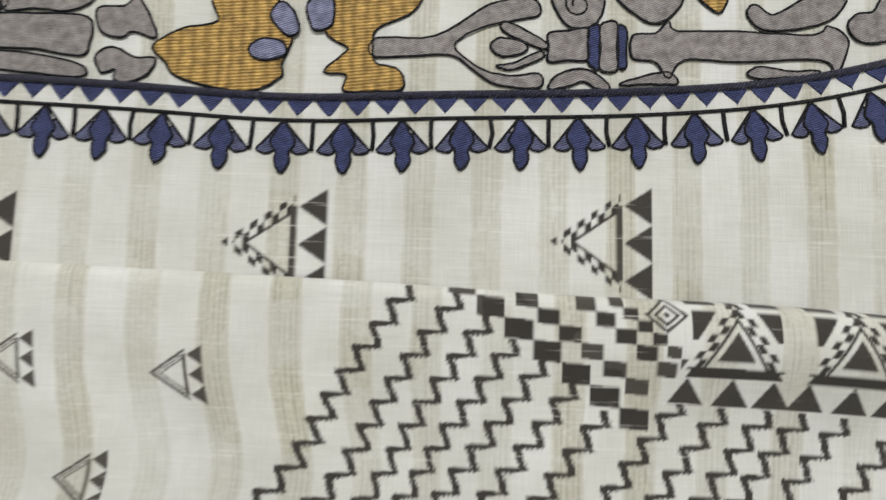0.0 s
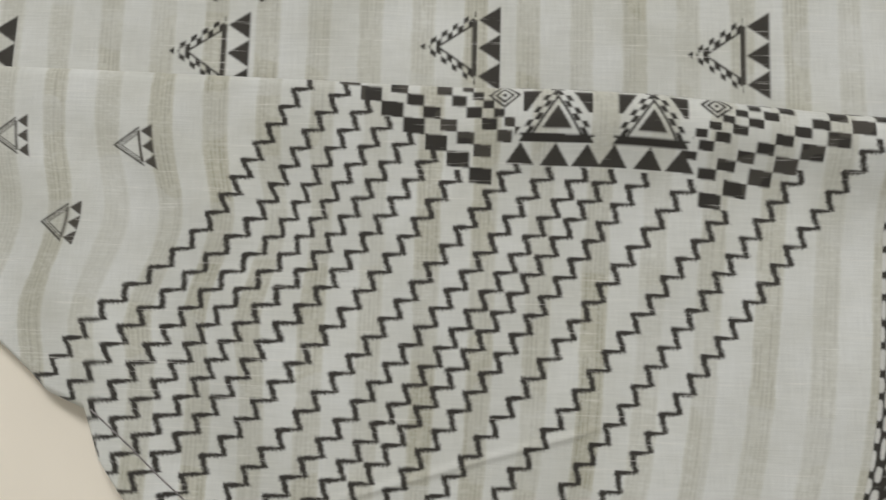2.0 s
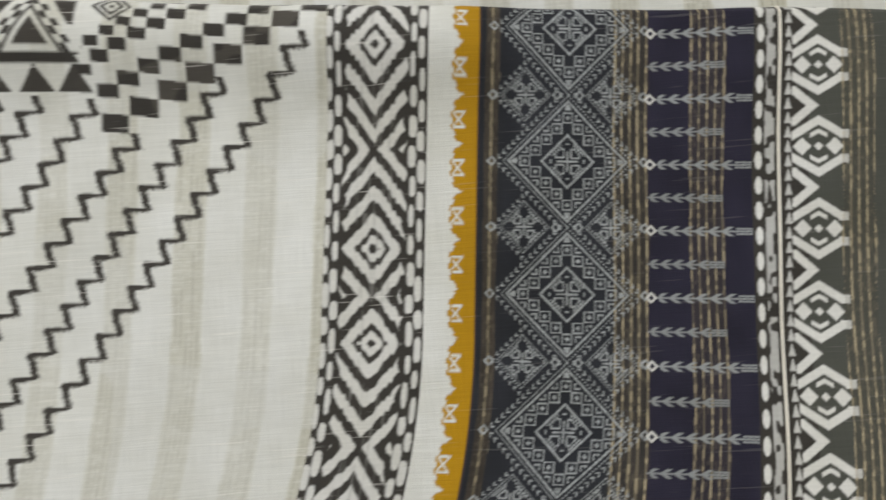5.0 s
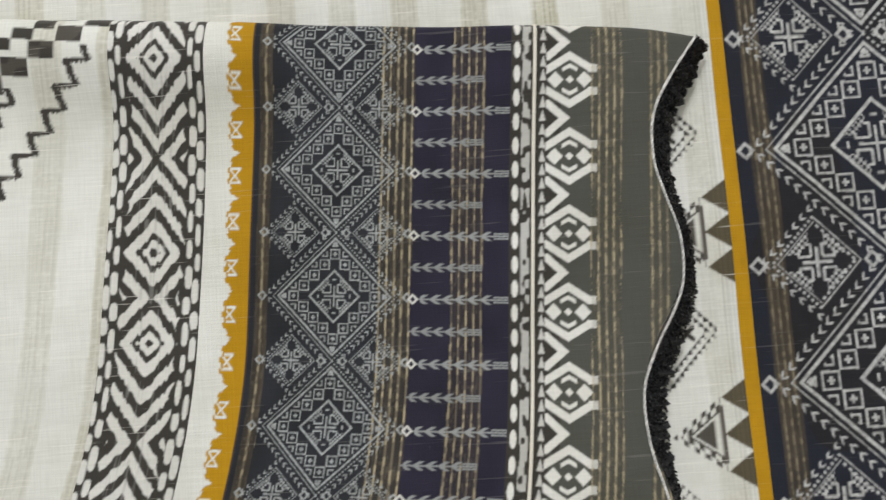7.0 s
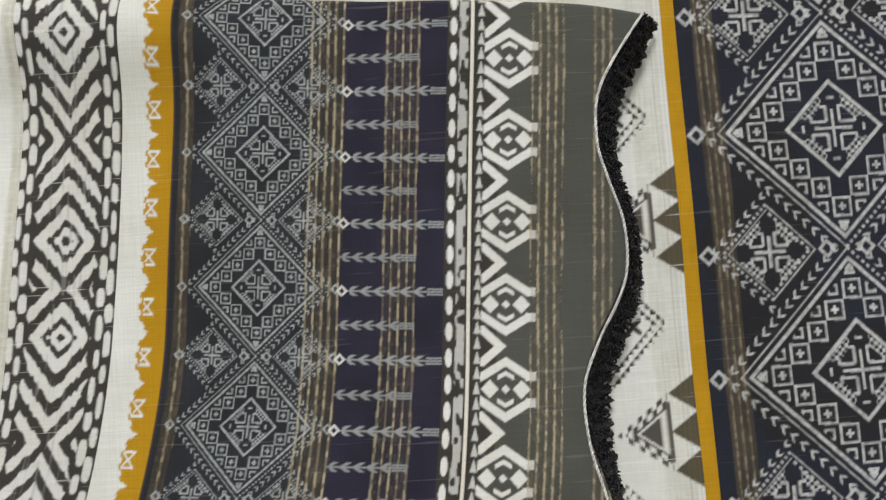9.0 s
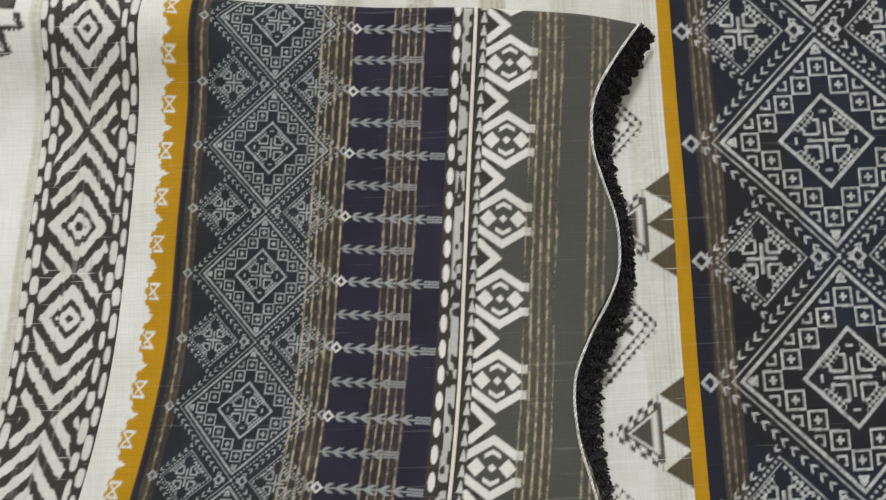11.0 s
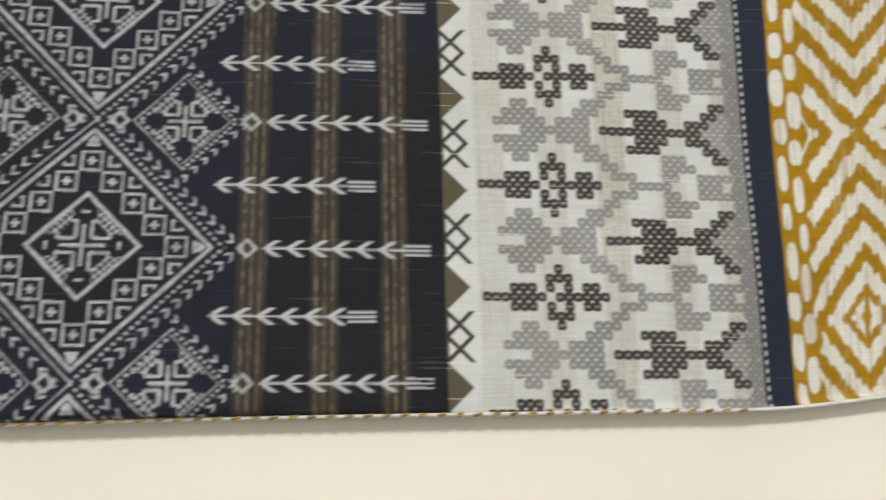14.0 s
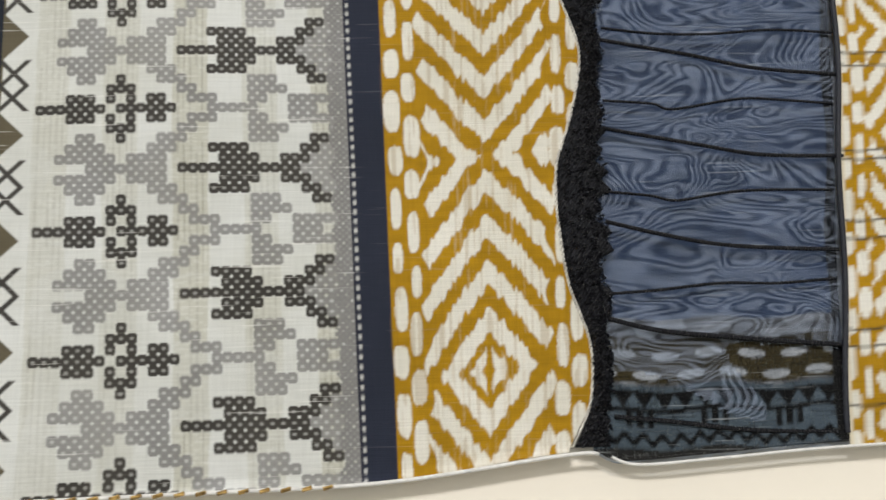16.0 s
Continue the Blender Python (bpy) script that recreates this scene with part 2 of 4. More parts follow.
# ---- the room ----
def room():
    x0, x1, y0, y1, top = -1.7, 2.3, -2.0, 2.0, 2.55
    for name, dims, mat, label in (
        ("floor", (x0, x1, y0, y1, FLOOR_Z - 0.1, FLOOR_Z), FLOOR_PAINT, "smooth plain cream floor under the clothes"),
        ("ceiling", (x0, x1, y0, y1, top, top + 0.1), WALL_PAINT, "plain white ceiling"),
        ("wall_north", (x0, x1, y1, y1 + 0.1, FLOOR_Z, top), WALL_PAINT, "plain off-white wall"),
        ("wall_south", (x0, x1, y0 - 0.1, y0, FLOOR_Z, top), WALL_PAINT, "plain off-white wall"),
        ("wall_east", (x1, x1 + 0.1, y0, y1, FLOOR_Z, top), WALL_PAINT, "plain off-white wall"),
        ("wall_west", (x0 - 0.1, x0, y0, y1, FLOOR_Z, top), WALL_PAINT, "plain off-white wall"),
    ):
        bm = bmesh.new()
        box(bm, *dims)
        mesh = bpy.data.meshes.new(name)
        bm.to_mesh(mesh)
        bm.free()
        tagged(link_mesh(name, mesh, mat), label, name.split("_")[0], kind="structure")


room()

# ---- printed patterns ----
CREAM = np.array((0.672, 0.670, 0.622))
TAN = np.array((0.450, 0.425, 0.310))
BROWN = np.array((0.150, 0.125, 0.075))
INK = np.array((0.040, 0.036, 0.030))
NAVY = np.array((0.030, 0.030, 0.048))
WHITE = np.array((0.62, 0.61, 0.57))
MUSTARD = np.array((0.430, 0.228, 0.006))
OLIVE = np.array((0.070, 0.072, 0.060))
GOLD = np.array((0.42, 0.35, 0.22))
GREY = np.array((0.30, 0.29, 0.275))


def paint(col, mask, rgb, amount=1.0):
    k = (mask * amount)[..., None]
    return col * (1 - k) + np.asarray(rgb) * k


def grain(u, v, su, sv, seed=0.0):
    """Cheap lattice noise in 0..1, su by sv metres a cell."""
    i, j = u / su, v / sv
    fi, fj = np.floor(i), np.floor(j)
    a, b = i - fi, j - fj
    a, b = a * a * (3 - 2 * a), b * b * (3 - 2 * b)

    def h(p, q):
        x = np.sin(p * 127.1 + q * 311.7 + seed * 74.7) * 43758.5453
        return x - np.floor(x)
    return (h(fi, fj) * (1 - a) + h(fi + 1, fj) * a) * (1 - b) + (h(fi, fj + 1) * (1 - a) + h(fi + 1, fj + 1) * a) * b


def plain(u, rgb):
    return np.broadcast_to(rgb, u.shape + (3,)).copy()


def cream_ground(u, v, first, pitch=0.0206):
    """Cream cotton with woven beige stripes, each with fine brown threads."""
    col = plain(u, CREAM)
    k = np.floor((u - first) / pitch + 0.5)
    d = u - first - k * pitch
    strength = 0.35 + 0.5 * grain(k, k * 0, 1.0, 1.0, 3)
    col = paint(col, (np.abs(d) < 0.0042 + 0.0008 * grain(u, v, 0.02, 0.01)), TAN, 0.80 * strength)
    worn = grain(u, v, 0.001, 0.012, 5) > 0.35
    for o in (-0.0032, -0.0017, 0.0, 0.0017, 0.0032):
        col = paint(col, (np.abs(d - o) < 0.00030) & worn, BROWN, 0.42 * strength)
    slub = grain(u, v, 0.0012, 0.00045, 21) * 0.6 + grain(u, v, 0.014, 0.0004, 22) * 0.4
    col = paint(col, (slub > 0.62) & (np.abs(d) < 0.0056), CREAM * 1.12, 0.28)
    return paint(col, grain(u, v, 0.03, 0.02, 8) > 0.55, CREAM * 0.93, 0.35)


def pointed_motif(col, p, q, scale=1.0, ink=INK, teeth=True):
    """A triangle that points to -p, with chequered sides and three small triangles behind it."""
    p, q = p / scale, q / scale
    e = p * 0.0150 / 0.0215 - np.abs(q)
    inside = (p > 0) & (p < 0.0215)
    cell = (np.floor(p / 0.0021) + np.floor(e / 0.0022)) % 2 == 0
    if scale < 0.6:
        col = paint(col, inside & (((e > 0) & (e < 0.0018)) | ((e > 0.0026) & (e < 0.0034))), ink)
    else:
        col = paint(col, inside & (e > 0) & (e < 0.0044) & cell, ink)
    col = paint(col, inside & (e > 0.0044) & (e < 0.0054), ink)
    col = paint(col, (p > 0.0202) & (p < 0.0222) & (np.abs(q) < 0.0115), ink * 1.6)
    if teeth:
        for c in (-0.0115, 0.0, 0.0115):
            col = paint(col, (p > 0.0228) & (p < 0.0312) & (np.abs(q - c) < (p - 0.0226) * 0.66), ink * 1.3)
    return col


def ikat(col, u, v, half, ring, centres, light, side=0.62, shear=0.0):
    """Warp-dyed lozenges and chevrons with rows of dashes down both sides; edges feathered along the thread."""
    feather = ((grain(u, v, 0.0007, 0.02, 2) - 0.5) * 0.18 + (grain(u, v, 0.0022, 0.02, 15) - 0.5) * 0.10) * ring
    a = np.abs(u)
    near = np.min([np.abs(v - shear * u - c) for c in centres], 0)
    k = (a * 1.22 + near + feather) / ring
    reach = half * side * (0.97 + 0.08 * np.sin(v / ring * 5.0 + np.sign(u)))
    lines = (np.cos((k - 0.06) * math.tau) > -0.06) & (k > 0.70)
    heart = (k > 0.22) & (k < 0.53) & ((a > ring * 0.06) | (ring < 0.01))
    col = paint(col, (lines | heart) & (a < reach), light)
    for at, shift in ((0.75, 0.0), (0.92, 0.5)):
        pitch = ring * 1.08
        i = np.floor(v / pitch + shift + 0.13 * np.sign(u))
        d = (v / pitch + shift + 0.13 * np.sign(u) - i - 0.5) * pitch
        wide = half * (0.066 + 0.016 * np.sin(i * 5.1 + at * 9))
        tall = pitch * (0.36 + 0.06 * np.sin(i * 3.3 + at * 20))
        edge = np.abs(a - half * at - half * 0.012 * np.sin(i * 2.3)) / wide
        col = paint(col, edge ** 3 + np.abs((d + feather * 0.4) / tall) ** 3 < 1, light)
    # undyed threads and dye that has crept along them
    streak = grain(u, v, 0.0005, ring * 0.9, 31) > 0.80
    return paint(col, streak & (a < half * 0.4), col.mean(axis=(0, 1)), 0.38)


def lozenge_field(col, p, q, light, fine=1.0):
    """Large outlined lozenges in a column, boxes and a flower in each, smaller dotted lozenges at the sides."""
    a = np.abs(p)
    e = np.abs((q + 1) % 2 - 1)
    o = 1 - e
    r = a + e
    w = 0.021 * fine
    dots = (np.floor((p - e) * 26) % 2 == 0)
    m = np.abs(r - 0.91) < w
    m |= (np.abs(r - 1.0) < 0.016 * fine) & dots
    m |= (np.abs(r - 0.40) < w)
    step = 0.165
    i, j = np.round(p / step), np.round(e / step)
    bx = np.maximum(np.abs(p - i * step), np.abs(e - j * step))
    ring = np.abs(i) + np.abs(j)
    m |= (ring == 4) & (bx > 0.0825 - 0.019 * fine) & (bx < 0.084)
    m |= (ring == 4) & (bx < 0.034) & (np.minimum(np.abs(p - i * step), np.abs(e - j * step)) < 0.012)
    m |= (ring == 5) & (r < 0.87) & (bx > 0.026) & (bx < 0.046) & (r < ring * step + 0.02)
    m |= (np.abs(p) < 0.035) & (np.abs(r - 0.84) < 0.03)
    m |= (np.abs(e) < 0.035) & (np.abs(r - 0.84) < 0.03)
    lo, hi = np.minimum(a, e), np.maximum(a, e)
    m |= (r < 0.34) & (((hi < 0.16) & (lo < 0.013)) | ((np.abs(lo - 0.055) < 0.012) & (hi > 0.055) & (hi < 0.19)) | ((np.abs(hi - 0.185) < 0.012) & (lo > 0.05) & (lo < 0.10)) | ((np.abs(hi - 0.26) < 0.012) & (lo < 0.03)))
    m |= (r < 0.37) & (r > 0.27) & (lo > 0.085) & ((np.floor(p * 32) + np.floor(e * 32)) % 2 == 0)
    # smaller lozenges between the large ones
    b = np.abs(a - 0.66)
    s = b + o
    m |= (np.abs(s - 0.395) < 0.017 * fine) & (np.floor((a - o) * 30) % 2 == 0)
    m |= (np.abs(s - 0.335) < 0.016) & (np.floor((a + o) * 24) % 2 == 0)
    l2, h2 = np.minimum(b, o), np.maximum(b, o)
    m |= (s < 0.30) & (((h2 < 0.13) & (l2 < 0.013)) | ((np.abs(l2 - 0.050) < 0.012) & (h2 > 0.05) & (h2 < 0.16)) | ((np.abs(h2 - 0.155) < 0.012) & (l2 > 0.05) & (l2 < 0.09)))
    m |= (s < 0.33) & (s > 0.22) & (l2 > 0.07) & ((np.floor(a * 34) + np.floor(o * 34)) % 2 == 0)
    t2 = (b - o) * 7.0
    m |= (s > 0.44) & (s < 0.52) & (r > 1.04) & (a > 0.66) & (((t2 + np.abs(s - 0.48) * 9) % 1) < 0.30)
    # arrow marks along the outside of the large outlines
    t = (a - e) * 7.0
    m |= (r > 1.06) & (r < 1.16) & (s > 0.42) & (((t + np.abs(r - 1.105) * 9) % 1) < 0.30) & (a < 1.22)
    for c, off in ((1.17, e), (1.17, o), (0.17, o)):
        d = np.abs(a - c) + off
        m |= (d > 0.045) & (d < 0.082)
    worn = 0.48 + 0.32 * grain(p, q, 0.05, 0.05, 11) + 0.52 * grain(p + q, p - q, 0.024, 0.024, 19)
    return paint(col, m, light * worn[..., None])


def sprigs(col, u, dv, start, end, light, size=1.0, bars=True):
    """A row of leafy arrows that runs from start to end, closed by three bars."""
    w = 0.00036 * max(size, 0.8)
    stop = end - 0.0078 * size
    m = (np.abs(dv) < w * 0.8) & (u > start) & (u < stop)
    pitch = 0.0066 * size
    x = (u - start) % pitch
    leaf = (np.abs(np.abs(dv) - x * 0.62 + 0.0003) < w * 1.7) & (np.abs(dv) < 0.0024 * size) & (u > start + 0.001) & (u < stop)
    m |= leaf
    for o in (-0.0013, 0.0, 0.0013):
        m |= (np.abs(dv - o * size) < w * 0.85) & (u > stop) & (u < end)
    return paint(col, m, light)


def gold_threads(col, u, v, centre, width, amount=0.8, ground=0.7):
    """A stripe of metal threads woven lengthwise."""
    d = u - centre
    half = width / 2 * (0.93 + 0.14 * grain(v, v * 0, 0.012, 1.0, 6))
    col = paint(col, np.abs(d) < half, np.array((0.060, 0.048, 0.033)) * (0.65 + 0.7 * grain(u, v, 0.0016, 0.010, 12))[..., None], ground)
    line = np.abs((d / 0.0023 + 0.5) % 1 - 0.5) < 0.13
    # sparkle of the metal, put into the colour as brighter flecks
    glint = grain(u, v, 0.0006, 0.0014, 4)
    col = paint(col, line & (np.abs(d) < half), GOLD, amount * 0.45)
    col = paint(col, line & (glint > 0.52) & (np.abs(d) < half), GOLD * 1.35, amount * 0.7)
    return paint(col, (glint > 0.70) & (np.abs(d) < half), GOLD, amount * 0.12)


# ---- the sleeve: where it lies ----
sleeve_top = curve([-0.25, -0.18, -0.05, 0.03, 0.09, 0.13, 0.15, 0.20, 0.24, 0.285, 0.327, 0.36, 0.385],
                   [0.029, 0.028, 0.0245, 0.0215, 0.020, 0.0175, 0.0152, 0.0110, 0.0075, 0.0035, 0.0, -0.003, -0.008])


def sleeve_place(u, v, depth):
    """World place of the cloth that is u along the sleeve and v below its upper fold."""
    x = u + 0.085 * (0.065 - v) * smooth(0.0, 0.18, u) - np.interp(u, [0, 0.12, 0.19, 0.235, 0.315], [0, 1.4, 2.4, 2.0, 0.8]) * np.maximum(0, v - 0.10) ** 2
    x = x + (0.0060 * np.exp(-((v - 0.056) / 0.020) ** 2) - 0.0035 * np.exp(-((v - 0.095) / 0.016) ** 2)) * smooth(0.0, -0.045, u)
    y = sleeve_top(x) - v
    z = np.interp(x, [-0.2, 0.0, 0.06, 0.2, 0.25, 0.30, 0.34, 0.40], [0.0015, 0.0020, 0.0035, 0.0045, 0.0085, 0.012, 0.0165, 0.0175])
    z = z + 0.0065 * np.exp(-((v - 0.012) / 0.015) ** 2) * smooth(0.02, 0.08, x) * (1 - smooth(0.22, 0.30, x))
    z = z + 0.006 * smooth(0.09, 0.16, v) * smooth(0.20, 0.28, x)
    z = z + 0.0016 * np.exp(-((v - 0.012) / 0.02) ** 2)
    z = z + 0.0024 * np.sin(x * 95 + y * 40 + 12 * v) * smooth(0.02, -0.06, x) * smooth(0.02, 0.05, v) + 0.0006 * np.sin(x * 61 + y * 47 + 1) + 0.0004 * np.sin(x * 140 - y * 90)
    # two pressed creases
    z = z + 0.0011 * np.exp(-((y + 0.134 - 0.30 * (x + 0.006)) / 0.0016) ** 2) * smooth(-0.02, 0.01, x) * (1 - smooth(0.08, 0.10, x))
    low = FLOOR_Z + 0.0006 + 0.0088 * np.maximum(smooth(0.285, 0.325, x), 1 - smooth(0.004, 0.03, v))
    e = np.clip(np.minimum(v, depth - v) / 0.0045, 0, 1)
    return x, y, low + (z - low) * np.sqrt(np.maximum(0, 1 - (1 - e) ** 2))


def sleeve_depth(u):
    """How far below its upper fold the sleeve reaches, u along it."""
    return np.interp(u, [-0.24, -0.17, -0.145, -0.13, -0.112, -0.095, -0.088, -0.07, 0.0, 0.27, 0.30, 0.335, 0.37],
                     [0.050, 0.078, 0.094, 0.108, 0.125, 0.131, 0.150, 0.172, 0.180, 0.173, 0.166, 0.157, 0.150])


# the waved end of the sleeve
cuff_edge = curve([0.0, 0.004, 0.027, 0.043, 0.054, 0.067, 0.080, 0.090, 0.102, 0.115, 0.130, 0.143, 0.16],
                  [0.3775, 0.3735, 0.3615, 0.3605, 0.3635, 0.3680, 0.3690, 0.3665, 0.3610, 0.3570, 0.3585, 0.3630, 0.3690])


def sleeve_strip(u0, u1):
    def place(s, t):
        edge0 = u0(t * 0.155) if callable(u0) else u0
        edge1 = u1(t * 0.155) if callable(u1) else u1
        u = edge0 + s * (edge1 - edge0)
        depth = sleeve_depth(u)
        v = t * depth
        return (u, v, *sleeve_place(u, v, depth))
    return place


# first stem of each zigzag, u and v, and its drift at the first step
ZIGZAG = ((-0.0190, 0.0002, 0.0046), (-0.0048, 0.0017, 0.0046), (0.0038, 0.0080, 0.0046), (0.0118, 0.0140, 0.0046), (0.0200, 0.0195, 0.0046), (0.0290, 0.0256, 0.0047),
          (0.0380, 0.0329, 0.0047), (0.0592, 0.0285, 0.0048), (0.0714, 0.0306, 0.0047), (0.0840, 0.0306, 0.0047), (0.0937, 0.0308, 0.0047), (0.1056, 0.0312, 0.0047),
          (0.1220, 0.0322, 0.0048), (0.1348, 0.0422, 0.0048), (0.1600, 0.0244, 0.0043), (0.1848, 0.0114, 0.0044))
# chains of black squares on the sleeve head: first centre, step, half size, count
CHEQUERS = ((-0.0029, -0.0010, 0.0083, 0.0060, 0.0041, 0.0030, 7), (0.0096, -0.0025, 0.0063, 0.0047, 0.0032, 0.0023, 7),
            (0.0272, -0.0021, 0.0056, 0.0045, 0.0028, 0.0022, 6), (0.0378, -0.0022, 0.0038, 0.0035, 0.0020, 0.0017, 7),
            (0.1884, 0.0023, -0.0084, 0.0053, 0.0041, 0.0028, 8), (0.1780, 0.0002, -0.0063, 0.0037, 0.0032, 0.0020, 9),
            (0.1535, 0.0031, -0.0055, 0.0034, 0.0027, 0.0018, 7), (0.1468, 0.0004, -0.0046, 0.0031, 0.0022, 0.0015, 7))


def zigzag_print(u, v):
    col = cream_ground(u, v, -0.158, 0.0207)
    m = np.zeros(u.shape, bool)
    thick = 0.00112
    # the print is stitched in counted threads, so its edges are notched
    nick = 0.00034 * np.sign(np.sin(u * 4200)) * (np.sin(v * 4200) > 0)
    for stem, top, run in ZIGZAG:
        rise = 0.00703 + 0.0002 * smooth(0.05, 0.18, stem)
        bend = np.interp(stem, [0.03, 0.06, 0.12, 0.18], [0.00012, 0.00009, 0.00005, 0.00001])
        start, begin = stem + 0.0010, top + 0.0042
        for back in (0, 1):
            k = np.floor((v - begin) / rise) - back
            x = u - (start - run * k - bend * k * k / 2)
            go = run + bend * (k + 0.5)
            h = v - begin - k * rise
            on = v > top
            m |= on & (k >= 0) & (np.abs(h + 0.17 * x) < thick * 0.9 + nick) & (x < 0.0010) & (x > -0.0026 - go)
            m |= on & (k >= -1) & (h > 0.0010) & (h < 0.0078) & (np.abs(x + 0.0019 + go - 0.0023 * h / 0.0071) < thick + nick)
    col = paint(col, m, INK * 1.15)
    chk = np.zeros(u.shape, bool)
    for u0, v0, du, dv, hu, hv, count in CHEQUERS:
        for n in range(count):
            chk |= (np.abs(u - u0 - n * du) < hu) & (np.abs(v - v0 - n * dv - (u - u0 - n * du) * 0.05) < hv)
    for c in (0.0738, 0.1075):
        chk &= (np.abs(u - c) > (v + 0.0020) * 0.0148 / 0.0235 + 0.0010) | (v > 0.0225)
    chk &= (np.abs(u - 0.0907) > 0.014)
    col = paint(col, chk, INK * (1.0 + 0.8 * (grain(u, v, 0.008, 0.008, 9) > 0.7)[..., None]))
    # the two pyramids and the small triangles
    for c in (0.0736, 0.1068):
        d = np.abs(u - c)
        e = (v + 0.0020) * 0.0145 / 0.0235 - d
        on = v < 0.0200
        cell = (np.floor(v / 0.0024) + np.floor(e / 0.0019)) % 2 == 0
        col = paint(col, on & (e > 0) & (e < 0.0038) & cell, INK)
        col = paint(col, on & (e > 0.0040) & (e < 0.0050), INK)
        col = paint(col, (e > 0.0066) & (v < 0.0172), INK * 1.4)
        col = paint(col, (v > 0.0192) & (v < 0.0222) & (e > 0.0015), INK)
        for o in (-0.0126, 0.0, 0.0112):
            col = paint(col, (v > 0.0225) & (v < 0.0302) & (np.abs(u - c - o) < (v - 0.0222) * 0.66), INK * 1.3)
        for side in (-1, 1):
            dd = (u - c) * side
            col = paint(col, (v > 0.0030) & (v < 0.0115) & (dd > 0.0055 + (v - 0.0030) * 0.62) & (dd < 0.0122), INK * 1.2)
            col = paint(col, (v > -0.001) & (v < 0.0014) & (dd > 0.0045) & (dd < 0.0130), INK)
    # hooked lozenges at the ends of the pyramids
    for c in (0.0548, 0.1290):
        r = np.abs(u - c) + np.abs(v - 0.0048) * 1.1
        col = paint(col, ((np.abs(r - 0.0052) < 0.0006) | (np.abs(r - 0.0030) < 0.0006) | (r < 0.001)), INK)
    # scattered small pointed motifs on the plain cloth
    for tip_u, tip_v in ((-0.1425, 0.0280), (-0.0940, 0.0301), (-0.1680, 0.0601), (-0.1240, 0.0609), (-0.190, 0.0265), (-0.148, 0.0935)):
        col = pointed_motif(col, u - tip_u, tip_v - v, 0.50, INK * 1.5)
    return col


IKAT_CENTRES = [0.0895 + 0.0882 * k + s * 0.0141 for k in (-1, 0, 1) for s in (-1, 1)]


def black_ikat_print(u, v):
    col = plain(u, INK)
    return ikat(col, u - 0.2070, v, 0.0150, 0.0082, IKAT_CENTRES, WHITE * 1.02)


def mustard_trim_print(u, v):
    col = plain(u, CREAM)
    d = (v / 0.0145) % 1 - 0.5
    reach = 0.2330 - 0.0036 * np.sqrt(np.maximum(0, 1 - (d * 2.0) ** 2)) + 0.0007 * (np.abs(np.sin(v * 900)) > 0.7)
    col = paint(col, u > reach, MUSTARD)
    net = (np.abs(np.abs(d * 0.0145) - 0.0022) < 0.0004) | (np.abs((u - 0.2318) - d * 0.0145 * 0.8) < 0.00035) | (np.abs((u - 0.2318) + d * 0.0145 * 0.8) < 0.00035)
    col = paint(col, net & (np.abs(d) < 0.27) & (u > reach + 0.0006) & (u < 0.2338), CREAM)
    return paint(col, u > 0.2374, np.array((0.05, 0.035, 0.03)))


def navy_sleeve_print(u, v):
    col = plain(u, np.array((0.020, 0.018, 0.032)))
    col = paint(col, u < 0.2870, np.array((0.020, 0.021, 0.025)))
    col = col * (0.85 + 0.4 * grain(u, v, 0.006, 0.009, 6))[..., None]
    col = gold_threads(col, u, v, 0.2415, 0.0040, 0.5)
    col = gold_threads(col, u, v, 0.2822, 0.0105, 0.7, 0.4)
    col = gold_threads(col, u, v, 0.3042, 0.0098, 0.62, 0.3)
    light = np.array((0.35, 0.365, 0.36))
    p, q = (u - 0.2640) / 0.0190, (v - 0.0487) / 0.0197
    col = np.where((u < 0.2890)[..., None], lozenge_field(col, p, q, light, 1.0), col)
    for k in range(-1, 10):
        at = 0.0102 + 0.0196 * k
        col = sprigs(col, u, v - at, 0.2893, 0.3170, light * 0.80, 0.58)
        col = sprigs(col, u, v - at - 0.0098, 0.2870, 0.3090, light * 0.70, 0.55)
        r = np.abs(u - 0.2880) + np.abs(v - at)
        col = paint(col, np.abs(r - 0.0013) < 0.00042, WHITE)
    return col


